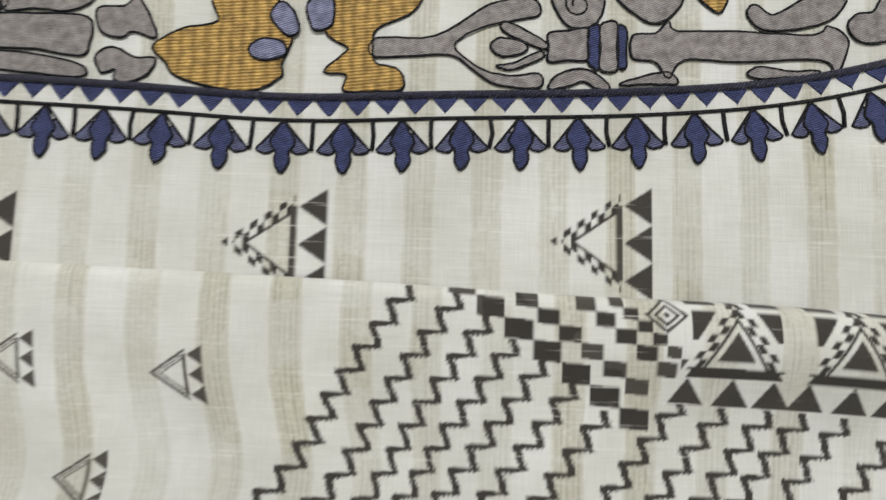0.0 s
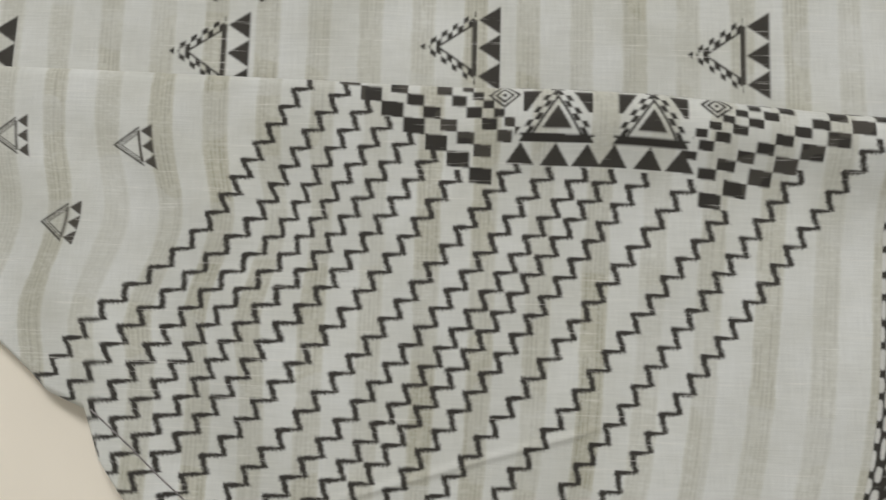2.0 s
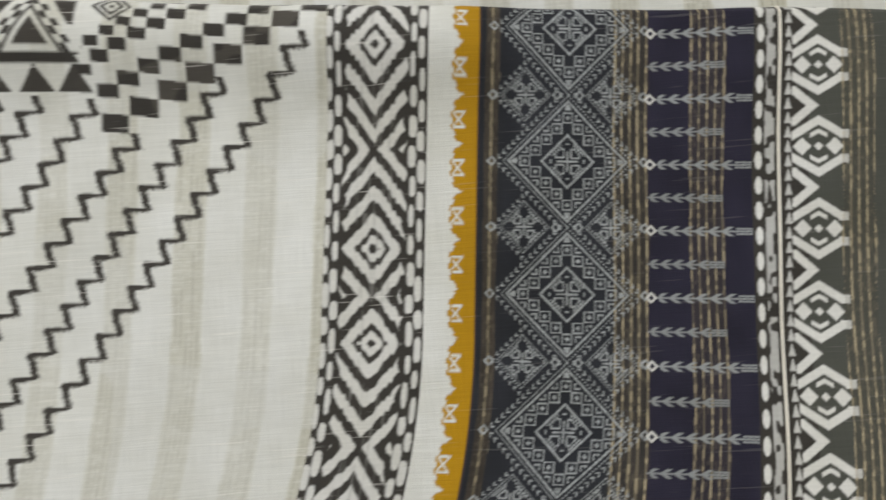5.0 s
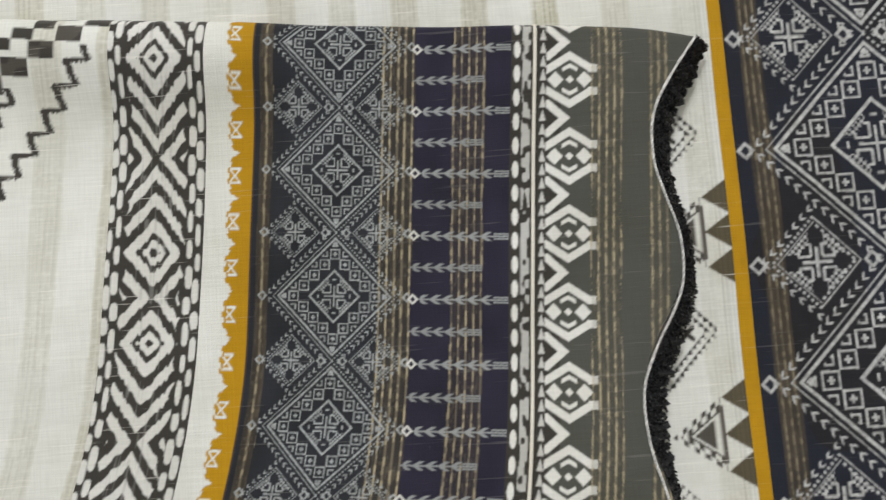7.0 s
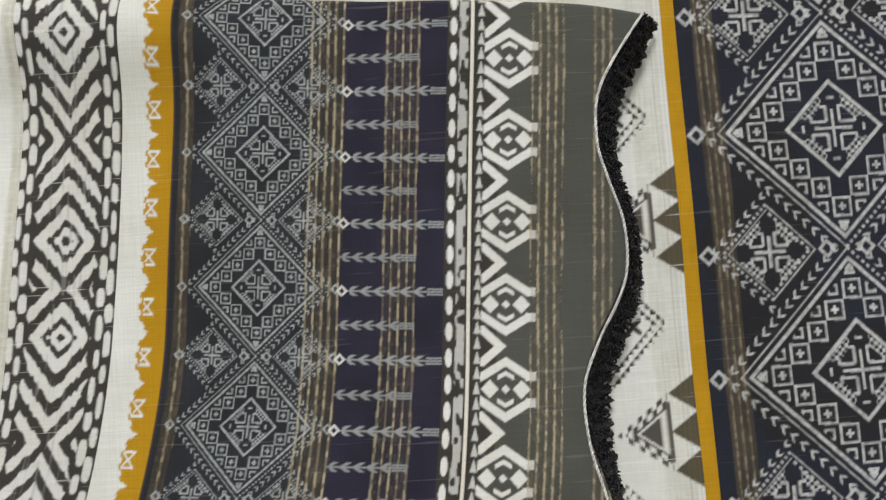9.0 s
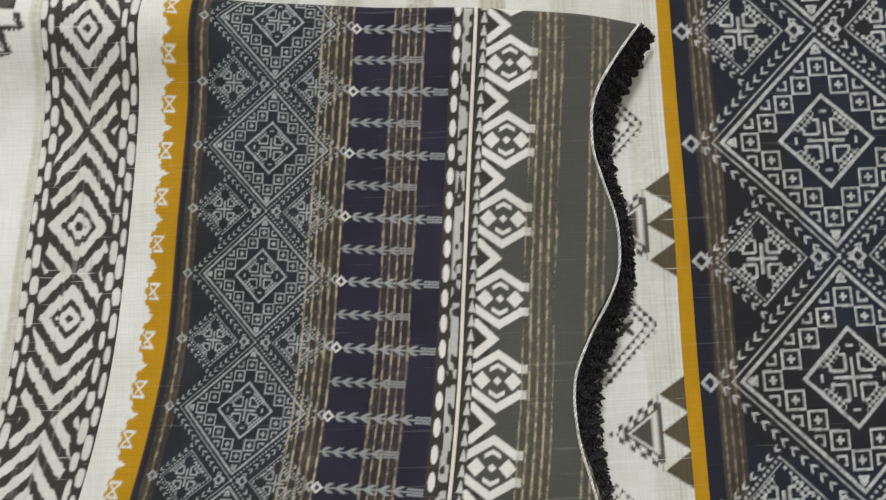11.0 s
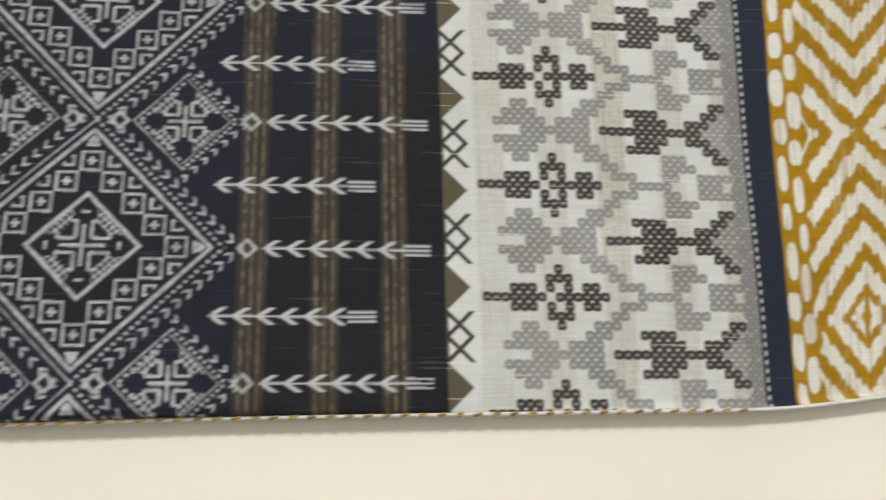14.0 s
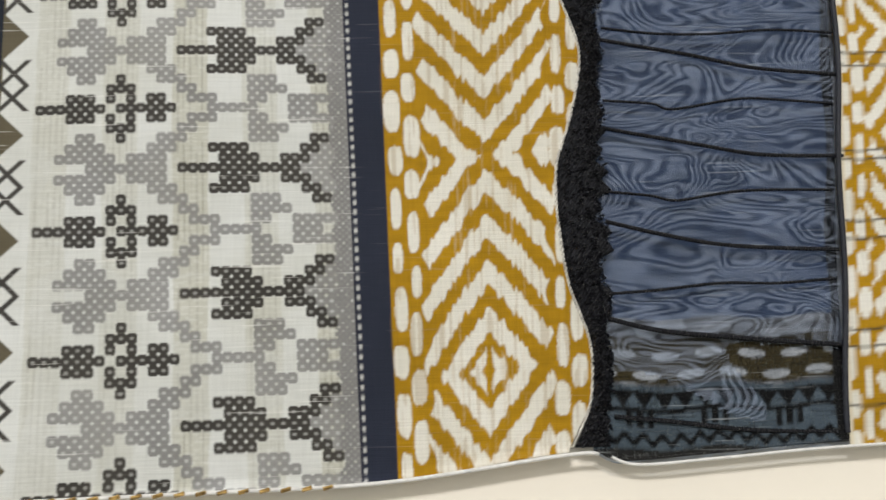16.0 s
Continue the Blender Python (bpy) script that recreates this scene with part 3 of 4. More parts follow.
def cuff_print(u, v):
    col = plain(u, OLIVE)
    col = paint(col, u < 0.3290, INK)
    # hand-sewn dashes, then dots
    d = (v / 0.0074) % 1 - 0.5
    col = paint(col, (((u - 0.3188) / 0.0010) ** 2 + (d / 0.36) ** 2 < 1), WHITE * 1.1)
    col = paint(col, (np.abs(u - 0.3218) < 0.0013) & (grain(u, v, 0.0012, 0.0022, 7) > 0.36), WHITE * 0.72)
    d = (v / 0.0042) % 1 - 0.5
    col = paint(col, (np.abs(u - 0.3268) < 0.0011 * (0.5 + d)) & (np.abs(d) < 0.40), WHITE * 0.85)
    # hooked lozenges, and half ones between them
    unit = 0.0238 / 125
    x = (u - 0.3349) / unit
    y = (((v - 0.0205) / 0.0238 + 0.5) % 1 - 0.5) * 125
    a, b = np.abs(x), np.abs(y)
    g = 62.5 - b
    m = (np.abs(b - 40 + 0.64 * a) < 7.0) & (x > -40) & (x < 33)
    m |= (np.abs(b - 19) < 6.5) & (x > 29) & (x < 44)
    m |= (np.abs(a - 23) + b * 0.95 < 13) | (a + b < 6.5)
    m |= (np.abs(b - 23 + 0.55 * a) < 3.4) & (a < 12)
    m |= (np.abs(g * 1.12 + x + 8) < 9) & (x > -40) & (g < 30)
    col = paint(col, (u > 0.3290) & (x < -14) & (g < 28), INK)
    col = paint(col, m & (u > 0.3278), WHITE * 1.08)
    col = gold_threads(col, u, v, 0.3462, 0.0092, 0.75, 0.25)
    return gold_threads(col, u, v, 0.3622, 0.0060, 0.60, 0.25)


def lace(parent, edge, width, seed, label):
    """A black fringed trim along a waved edge: a thick ribbon with a pile of short looped threads."""
    rng = np.random.default_rng(seed)
    bm = bmesh.new()
    n, m = 150, 12
    grid = []
    for i in range(n + 1):
        t = i / n
        x, y, z, nx, ny = edge(t)
        w = width(t) * (1 + 0.13 * math.sin(i * 1.9) + 0.08 * math.sin(i * 0.7))
        row = []
        for j in range(m + 1):
            s = j / m
            h = 0.0022 * math.sqrt(max(0.0, 1 - (2 * s - 1) ** 2)) + 0.0007 * rng.random()
            row.append(bm.verts.new((x + nx * w * s, y + ny * w * s, z(s) + h)))
        grid.append(row)
    for a, b in zip(grid, grid[1:]):
        for j in range(m):
            bm.faces.new((a[j], b[j], b[j + 1], a[j + 1]))
    bmesh.ops.recalc_face_normals(bm, faces=bm.faces[:])
    trim = part("lace_trim", bm, BLACK_THREAD, parent, label)
    verts, faces = [], []
    for k in range(2600):
        t, s = rng.random(), rng.random() ** 0.8
        x, y, z, nx, ny = edge(t)
        w = width(t)
        base = np.array((x + nx * w * s, y + ny * w * s, z(min(s, 1.0)) + 0.0010 + 0.0016 * math.sqrt(max(0, 1 - (2 * min(s, 1) - 1) ** 2))))
        ang = rng.random() * math.tau
        d = np.array((math.cos(ang), math.sin(ang), 0.2 + 0.7 * rng.random())) * (0.0004 + 0.0004 * rng.random())
        q = np.array((-math.sin(ang), math.cos(ang), 0)) * 0.00036
        up = np.array((0, 0, 0.0005))
        o = len(verts)
        verts += [base - q, base + q, base + up, base + d - q * 0.6, base + d + q * 0.6, base + d + up]
        faces += [(o, o + 1, o + 4, o + 3), (o + 1, o + 2, o + 5, o + 4), (o + 2, o, o + 3, o + 5), (o + 3, o + 4, o + 5)]
    mesh = bpy.data.meshes.new("pile")
    mesh.from_pydata([tuple(p) for p in verts], [], faces)
    tagged(link_mesh("pile", mesh, GLOSSY_THREAD, trim), kind="stuff")
    return trim


def sleeve():
    s = thing("sleeve", (0.1, -0.06, FLOOR_Z), "long printed cotton sleeve laid flat with banded lace cuff", "sleeve")
    cloth("zigzag_panel", s, "cream striped cotton printed with black zigzags and chequers", 800, 350, sleeve_strip(-0.24, 0.1925), zigzag_print, COTTON)
    cloth("ikat_band", s, "black and white lozenge band", 76, 420, sleeve_strip(0.1925, 0.2225), black_ikat_print, COTTON)
    cloth("scalloped_trim", s, "mustard scalloped stripe on cream", 40, 400, sleeve_strip(0.2225, 0.2380), mustard_trim_print, MUSTARD_COTTON)
    cloth("lozenge_band", s, "navy band with grey lozenges, sprigs and gold threads", 250, 560, sleeve_strip(0.2380, 0.3170), navy_sleeve_print, DARK_COTTON)
    cloth("cuff", s, "dark olive cuff with white hooked lozenges and a waved end", 120, 420, sleeve_strip(0.3170, cuff_edge), cuff_print, DARK_COTTON)

    def on(u, v, lift):
        x, y, z = sleeve_place(np.array(u), np.array(v), sleeve_depth(np.array(u)))
        return float(x), float(y), float(z) + lift
    bm = bmesh.new()
    tube(bm, [on(0.3242, v, 0.0002) for v in np.linspace(0.001, 0.156, 90)], 0.0006, 6, 0.7)
    part("piping", bm, HEM_CLOTH, s, "beige sewn cord")
    bm = bmesh.new()
    line = [on(float(cuff_edge(v)), v, 0.0003) for v in np.linspace(0.001, 0.1495, 110)]
    tube(bm, line, 0.00042, 6)
    part("edge_cord", bm, WHITE_CORD, s, "white cord along the waved edge")

    def edge(t):
        i = t * (len(line) - 1)
        k = min(int(i), len(line) - 2)
        p = Vector(line[k]).lerp(Vector(line[k + 1]), i - k)
        return p.x + 0.0004, p.y, lambda q: p.z * (1 - q) + 0.0030 * q - 0.0018 * (1 - q), 1.0, -0.12
    lace(s, edge, lambda t: float(np.interp(t, [0, 0.1, 0.25, 0.5, 0.7, 0.85, 1], [0.0065, 0.0098, 0.0092, 0.0074, 0.0110, 0.0102, 0.0078])), 5, "black looped lace")
    bm = bmesh.new()
    tube(bm, [on(u, v, 0.0) for u, v in zip(np.linspace(-0.092, -0.050, 24), np.interp(np.linspace(0, 1, 24), [0, 0.4, 1], [0.129, 0.143, 0.166]))], 0.00035, 5)
    part("seam", bm, GREY_THREAD, s, "fine sewn seam")


sleeve()

# ---- the shirt body ----
HEM_X = [0.20, 0.29, 0.34, 0.39, 0.457, 0.52, 0.60, 0.648, 0.693, 0.704, 0.713, 0.737, 0.777, 0.90]
HEM_Y = [-0.166, -0.1690, -0.171, -0.170, -0.168, -0.167, -0.166, -0.165, -0.160, -0.160, -0.163, -0.162, -0.160, -0.157]


hem = curve(HEM_X, HEM_Y)


def lean(u):
    """How much the cloth's threads lean from the upright along the shirt."""
    return np.interp(u, [0.39, 0.45, 0.55, 0.645, 0.677, 0.709, 0.775], [0.0, 0.0, -0.03, -0.033, 0.02, 0.045, 0.09])


def body_height(x, y):
    z = (y + 0.09) * 0.075 * smooth(0.44, 0.60, x)
    z = z + 0.0005 * np.sin(x * 70 + y * 31) + 0.0004 * np.sin(x * 33 - y * 77 + 2) + 0.0007 * np.sin(x * 47 + 0.5) * smooth(0.0, 0.03, y)
    fold = y - 0.0310 - 0.85 * (x + 0.1680)
    z = z + 0.0030 * np.exp(-(fold / 0.0022) ** 2) * smooth(-0.172, -0.166, x) * (1 - smooth(-0.156, -0.146, x))
    return z


def body_strip(u0, u1, top=0.10, bottom=None):
    def place(s, t):
        t = np.where(t < 0.85, t * 0.70 / 0.85, 0.70 + (t - 0.85) * 2.0) if bottom is None else t
        y0 = -0.161 + t * (top + 0.161)
        a = u0(y0) if callable(u0) else u0
        b = u1(y0) if callable(u1) else u1
        u = a + s * (b - a)
        low = hem(u) if bottom is None else bottom(u)
        y = low + t * (top - low)
        x = u + lean(u) * (y + 0.09)
        z = body_height(x, y)
        e = np.clip(np.minimum(y - low, top - y) / 0.0030, 0, 1)
        rim = FLOOR_Z + 0.0050
        return u, y, x, y, rim + (z - rim) * np.sqrt(np.maximum(0, 1 - (1 - e) ** 2))
    return place


def upper_print(u, v):
    col = cream_ground(u, v, -0.139, 0.0204)
    for tip, at in ((-0.1680, 0.0310), (-0.0752, 0.0345), (0.0230, 0.0375), (0.1257, 0.0360), (0.2280, 0.0340)):
        col = pointed_motif(col, u - tip, v - at, 1.0)
    # the chequered placket beyond the braid
    x = u + 0.1690 + (v - 0.085) * 0.18
    m = (x > -0.024) & (x < -0.012) & ((np.floor(u / 0.0021) + np.floor(v / 0.0024)) % 2 == 0)
    for o in (-0.0085, -0.0045):
        m |= np.abs(x - o - 0.0007 * np.sin(v * 1700)) < 0.0006
    return paint(col, m & (v > 0.072), INK * 1.3)


def border_print(u, v):
    """The cream strip before the mustard stripe: lozenges and pointed motifs in turn."""
    col = cream_ground(u, v, 0.3835, 0.0235)
    for k in range(-5, 2):
        cy = -0.1345 + 0.0650 * k
        if -0.2 < cy < 0.13:
            d = pointed_motif(plain(u, np.array((9.0, 9.0, 9.0))), u - 0.3655, v - cy, 0.78, INK * 1.5, False)
            col = np.where(d < 5, d, col)
            e = (u - 0.3655) * 0.70 - np.abs(v - cy)
            col = paint(col, (e > 0.0050) & (u < 0.3795), INK * 1.8)
            for c in (-0.0115, 0.0, 0.0115):
                col = paint(col, (u > 0.3825) & (np.abs(v - cy - c) < (u - 0.3825) * 0.66), BROWN * 0.52)
        for q in (-0.102 + 0.0650 * k,):
            for cx in (0.3665, 0.3430):
                r = np.abs(u - cx) + np.abs(v - q)
                cell = (np.floor((u - cx) / 0.0016) + np.floor((v - q) / 0.0017)) % 2 == 0
                near = (u < 0.3835) & (np.abs(u - cx) < 0.0185)
                col = paint(col, near & (((r > 0.0128) & (r < 0.0150)) | ((r > 0.0162) & (r < 0.0184))) & cell, INK)
                x, y = np.abs(u - cx - 0.0070), np.abs(v - q)
                col = paint(col, (np.maximum(x, y) < 0.0026) & (np.abs(x - y) < 0.0011), INK)
    return paint(col, (u > 0.3865) & (np.abs((u / 0.0011) % 1 - 0.5) < 0.14), BROWN, 0.35)


def mustard_stripe_print(u, v):
    return plain(u, MUSTARD * 1.04) * (0.94 + 0.10 * grain(u, v, 0.002, 0.004))[..., None]


def navy_body_print(u, v):
    col = plain(u, np.array((0.016, 0.018, 0.027)))
    col = paint(col, grain(u, v, 0.03, 0.04, 7) > 0.6, np.array((0.017, 0.015, 0.015)), 0.7)
    for c, w in ((0.4045, 0.0075), (0.4905, 0.0085), (0.5110, 0.0080), (0.5310, 0.0080)):
        col = gold_threads(col, u, v, c, w, 0.30)
    light = np.array((0.47, 0.47, 0.46))
    col = np.where((u < 0.4990)[..., None], lozenge_field(col, (u - 0.4440) / 0.0385, (v + 0.0435) / 0.0383, light), col)
    for k in range(-4, 5):
        at = -0.0435 - 0.0383 * k
        col = sprigs(col, u, v - at, 0.4935, 0.5415, light * 1.15)
        col = sprigs(col, u, v - at + 0.0195, 0.4790, 0.5255, light * 1.15)
    return col


def stitch_table():
    """The counted motif, twelve rows by thirty-two stitches: 0 bare, 1 grey, 2 black."""
    t = np.zeros((12, 33), int)

    def run(rows, first, last, code):
        for r in rows:
            t[r % 12, first:last + 1] = code
    # grey lattice
    for rows, first, last in (((6,), 5, 12), ((5, 7), 2, 7), ((5, 7), 9, 12), ((4, 8), 3, 6), ((4, 8), 11, 13), ((3, 9), 4, 5), ((3, 9), 12, 14),
                              ((2, 10), 14, 15), ((1, 11), 15, 17), ((0,), 17, 21), ((1, 11), 21, 22), ((1, 11), 25, 26), ((2, 10), 21, 24), ((3, 9), 21, 23),
                              ((0,), 25, 27), ((1, 11), 27, 28), (range(12), 29, 32), ((6,), 26, 29), ((5, 7), 27, 29), ((4, 8), 28, 29)):
        run(rows, first, last, 1)
    # black crosses and arrows
    for rows, first, last in (((0,), 0, 13), ((-1, 1), 3, 5), ((-1, 1), 11, 12), ((-2, 2), 7, 9), ((-3, 3), 8, 8), ((-1, 1), 7, 7), ((-1, 1), 9, 9),
                              ((6,), 14, 25), ((5, 7), 18, 21), ((4, 8), 17, 20), ((5, 7), 24, 26), ((4, 8), 26, 27), ((3, 9), 27, 28)):
        run(rows, first, last, 2)
    for r, c in ((0, 7), (1, 8), (11, 8)):
        t[r, c] = 0
    return t


def cross_stitch_print(u, v):
    col = cream_ground(u, v, 0.5600, 0.0187)
    # saw-tooth edge with open boxes between
    col = paint(col, u < 0.5462, BROWN * 0.8)
    d = (v / 0.0290) % 1 - 0.5
    a = np.abs(d) * 0.0290
    tooth = (u - 0.5455) < 0.0075 * (1 - a / 0.0072)
    col = paint(col, tooth & (a < 0.0072), BROWN * 0.75)
    b = 0.0145 - a
    col = paint(col, ((np.abs((u - 0.5457) - b * 1.0) < 0.0009) | (np.abs((u - 0.5457) - (0.0072 - b)) < 0.0009)) & (a > 0.0070), INK * 1.3)
    # counted cross stitch, each stitch with a pale eye and notched corners
    cell, row = 0.00272, 0.00282
    h = (u - 0.5561 + (v + 0.0993) * 0.012) / cell
    w = -(v + 0.0993) / row + 0.5
    i, j = np.floor(h).astype(int), np.floor(w).astype(int) % 12
    code = np.where((i >= 0) & (i < 33), stitch_table()[j, np.clip(i, 0, 32)], 0)
    fx, fy = h % 1 - 0.5, w % 1 - 0.5
    eye = (fx / 0.20) ** 2 + (fy / 0.15) ** 2 < 1
    notch = (np.abs(fx) - 0.5) ** 2 + (np.abs(fy) - 0.5) ** 2 < 0.022
    shade = (0.85 + 0.35 * grain(u, v, 0.012, 0.02, 17))[..., None]
    col = paint(col, (code == 1) & ~notch, GREY * 0.80 * shade, 0.9)
    col = paint(col, (code == 2) & ~notch, INK * 1.3 * shade)
    col = paint(col, (code == 2) & eye, WHITE, 0.45)
    col = paint(col, (code == 1) & eye, WHITE, 0.65)
    # dense dotted edge
    near = u > 0.6345
    net = (np.sin(u * 3600) * np.sin(v * 3600)) > -0.25
    col = paint(col, near & net & (u > 0.6352 + 0.001 * np.sin(v * 700)), GREY * 0.75)
    return paint(col, u > 0.6398, NAVY * 0.8)


def navy_stripe_print(u, v):
    col = plain(u, np.array((0.022, 0.026, 0.042)))
    d = (v / 0.0026) % 1 - 0.5
    return paint(col, ((u - 0.6409) / 0.0005) ** 2 + (d / 0.28) ** 2 < 1, WHITE * 0.9)


# the waved end of the mustard band
wave_end = curve([-0.17, -0.160, -0.150, -0.143, -0.131, -0.116, -0.100, -0.092, -0.082, -0.067, -0.049, -0.031, -0.012, 0.01, 0.04, 0.07, 0.10],
                 [0.6925, 0.6985, 0.7035, 0.7050, 0.7045, 0.6990, 0.6965, 0.6960, 0.6965, 0.7010, 0.7035, 0.6980, 0.6950, 0.7030, 0.6960, 0.7030, 0.6960])


MUSTARD_CENTRES = [-0.1382 + 0.1166 * k for k in range(-1, 4)]


def mustard_ikat_print(u, v):
    col = plain(u, MUSTARD * 0.92) * (0.86 + 0.26 * grain(u, v, 0.004, 0.0012, 3))[..., None]
    col = paint(col, u < 0.6496, NAVY)
    col = ikat(col, u - 0.6768, v, 0.0268, 0.0127, MUSTARD_CENTRES, np.array((0.76, 0.72, 0.62)), 0.66, 0.10)
    return paint(col, grain(u, v, 0.0006, 0.016, 12) > 0.72, MUSTARD * 0.7, 0.30)


def filled(outline, height, steps=5):
    """A padded patch of embroidery inside a smooth closed outline, in millimetres."""
    pts = spline(outline, steps, True)
    bm = bmesh.new()
    mid = sum(pts) / len(pts)
    foot, rim = [], []
    for p in pts:
        x, y = p / 1000
        d = (mid - p) / max(1e-6, np.linalg.norm(mid - p)) * 0.45
        ix, iy = (p + d) / 1000
        foot.append(bm.verts.new((x, y, float(body_height(x, y)) - 0.0003)))
        rim.append(bm.verts.new((ix, iy, float(body_height(ix, iy)) + height)))
    n = len(pts)
    for k in range(n):
        bm.faces.new((foot[k], foot[(k + 1) % n], rim[(k + 1) % n], rim[k]))
    face = bm.faces.new(rim)
    bmesh.ops.triangulate(bm, faces=[face])
    bmesh.ops.recalc_face_normals(bm, faces=bm.faces[:])
    if sum(f.normal.z for f in bm.faces) < 0:
        bmesh.ops.reverse_faces(bm, faces=bm.faces[:])
    return bm, pts


def patch(parent, name, outline, mat, label, height=0.0007, cord=0.00042):
    bm, pts = filled(outline, height)
    ob = part(name, bm, mat, parent, label)
    bm = bmesh.new()
    wob = random.Random(int(abs(pts[0][0] * 131 + pts[0][1] * 17)))
    pts = [p + np.array((wob.uniform(-0.14, 0.14), wob.uniform(-0.14, 0.14))) for p in pts]
    line = [(p[0] / 1000, p[1] / 1000, float(body_height(p[0] / 1000, p[1] / 1000)) + height * 0.75) for p in [*pts, pts[0]]]
    tube(bm, line, cord, 6)
    part("outline_stitch", bm, BLACK_THREAD, ob)
    return ob


def neck_edge(x):
    return np.interp(x, [-0.19, -0.145, -0.102, -0.059, -0.022, 0.027, 0.071, 0.101, 0.127, 0.16], [0.0845, 0.083, 0.081, 0.0792, 0.0808, 0.083, 0.086, 0.090, 0.096, 0.106])


def stitched_line(parent, points, radius, mat, label="", name="cord_stitch", flat=0.8):
    bm = bmesh.new()
    tube(bm, [(x, y, float(body_height(x, y)) + radius * 0.5) for x, y in points], radius, 6, flat)
    return part(name, bm, mat, parent, label)


def leaf_border(parent):
    xs = np.linspace(-0.156, 0.16, 110)
    smoothed = np.convolve(np.pad(neck_edge(xs), 8, "edge"), np.ones(17) / 17, "valid")
    edge = lambda x: float(np.interp(x, xs, smoothed))  # noqa: E731
    stitched_line(parent, [(x, edge(x)) for x in xs], 0.00125, NAVY_CORD, "thick navy-black couched cord")
    stitched_line(parent, [(x, edge(x) - 0.0073) for x in xs], 0.00062, BLACK_THREAD, "thin black cord")
    rng = random.Random(4)
    pitch = 0.01785
    for k in range(-2, 15):
        cx = -0.1298 + pitch * k
        if cx < -0.155 or cx > 0.155:
            continue
        slope = (edge(cx + 0.004) - edge(cx - 0.004)) / 0.008
        at = lambda dx, dy: ((cx + dx - slope * dy) * 1000, (edge(cx) + slope * dx + dy * 0.94) * 1000)  # noqa: E731
        j = lambda: rng.uniform(-0.0006, 0.0006)  # noqa: E731
        # small blue triangles that hang from the thick cord
        for dx in (-0.0045, 0.0045):
            tri = [at(dx - 0.0043, -0.0006), at(dx, -0.0004), at(dx + 0.0043, -0.0006), at(dx + 0.0006 + j(), -0.0058), at(dx - 0.0006 + j(), -0.0058)]
            bm, _ = filled(tri, 0.0005, 3)
            part("triangle_stitch", bm, BLUE_THREAD, parent, "")
        # the leaf, its two pale shoulders and their outline
        leaf = [at(0, -0.0085), at(0.0026 + j(), -0.0125), at(0.0036, -0.0155), at(0.0020, -0.0185), at(0.0021, -0.0215), at(0.0004, -0.0246 + j()), at(-0.0010, -0.0246), at(-0.0022, -0.0215), at(-0.0020, -0.0185), at(-0.0036, -0.0155), at(-0.0026 + j(), -0.0125)]
        patch(parent, "leaf_stitch", leaf, BLUE_THREAD, "blue satin-stitch leaf", 0.0008, 0.00042)
        for side in (-1, 1):
            wing = [at(side * 0.0030, -0.0125), at(side * 0.0056, -0.0150), at(side * 0.0078, -0.0178), at(side * 0.0050, -0.0190), at(side * 0.0028, -0.0178)]
            patch(parent, "shoulder_stitch", wing if side < 0 else wing[::-1], SHOULDER_THREAD, "grey-blue shoulder of a leaf", 0.0004, 0.00034)
            pts = [tuple(c / 1000 for c in at(side * 0.0004, -0.0082)), tuple(c / 1000 for c in at(side * 0.0080, -0.0178))]
            stitched_line(parent, pts, 0.00040, BLACK_THREAD)
        pts = [tuple(c / 1000 for c in at(pitch / 2, -0.0080)), tuple(c / 1000 for c in at(pitch / 2 + j(), -0.0130)), tuple(c / 1000 for c in at(pitch / 2 + j(), -0.0178))]
        stitched_line(parent, pts, 0.00070, BLACK_THREAD, "", "bar_stitch")
    # braided edge at the shoulder
    for phase in (0, math.pi):
        pts = []
        for i in range(120):
            t = i / 119
            x, y = -0.186 + 0.045 * t, 0.064 + 0.050 * t - 0.006 * math.sin(t * math.pi)
            o = 0.0020 * math.sin(t * 58 + phase)
            pts.append((x - 0.74 * o, y + 0.67 * o))
        stitched_line(parent, pts, 0.00060, BLACK_THREAD, "black braid")
    for o in (-0.0030, 0.0030):
        stitched_line(parent, [(-0.186 + 0.045 * t - 0.74 * o, 0.064 + 0.050 * t - 0.006 * math.sin(t * math.pi) + 0.67 * o) for t in np.linspace(0, 1, 20)], 0.0004, BLACK_THREAD)


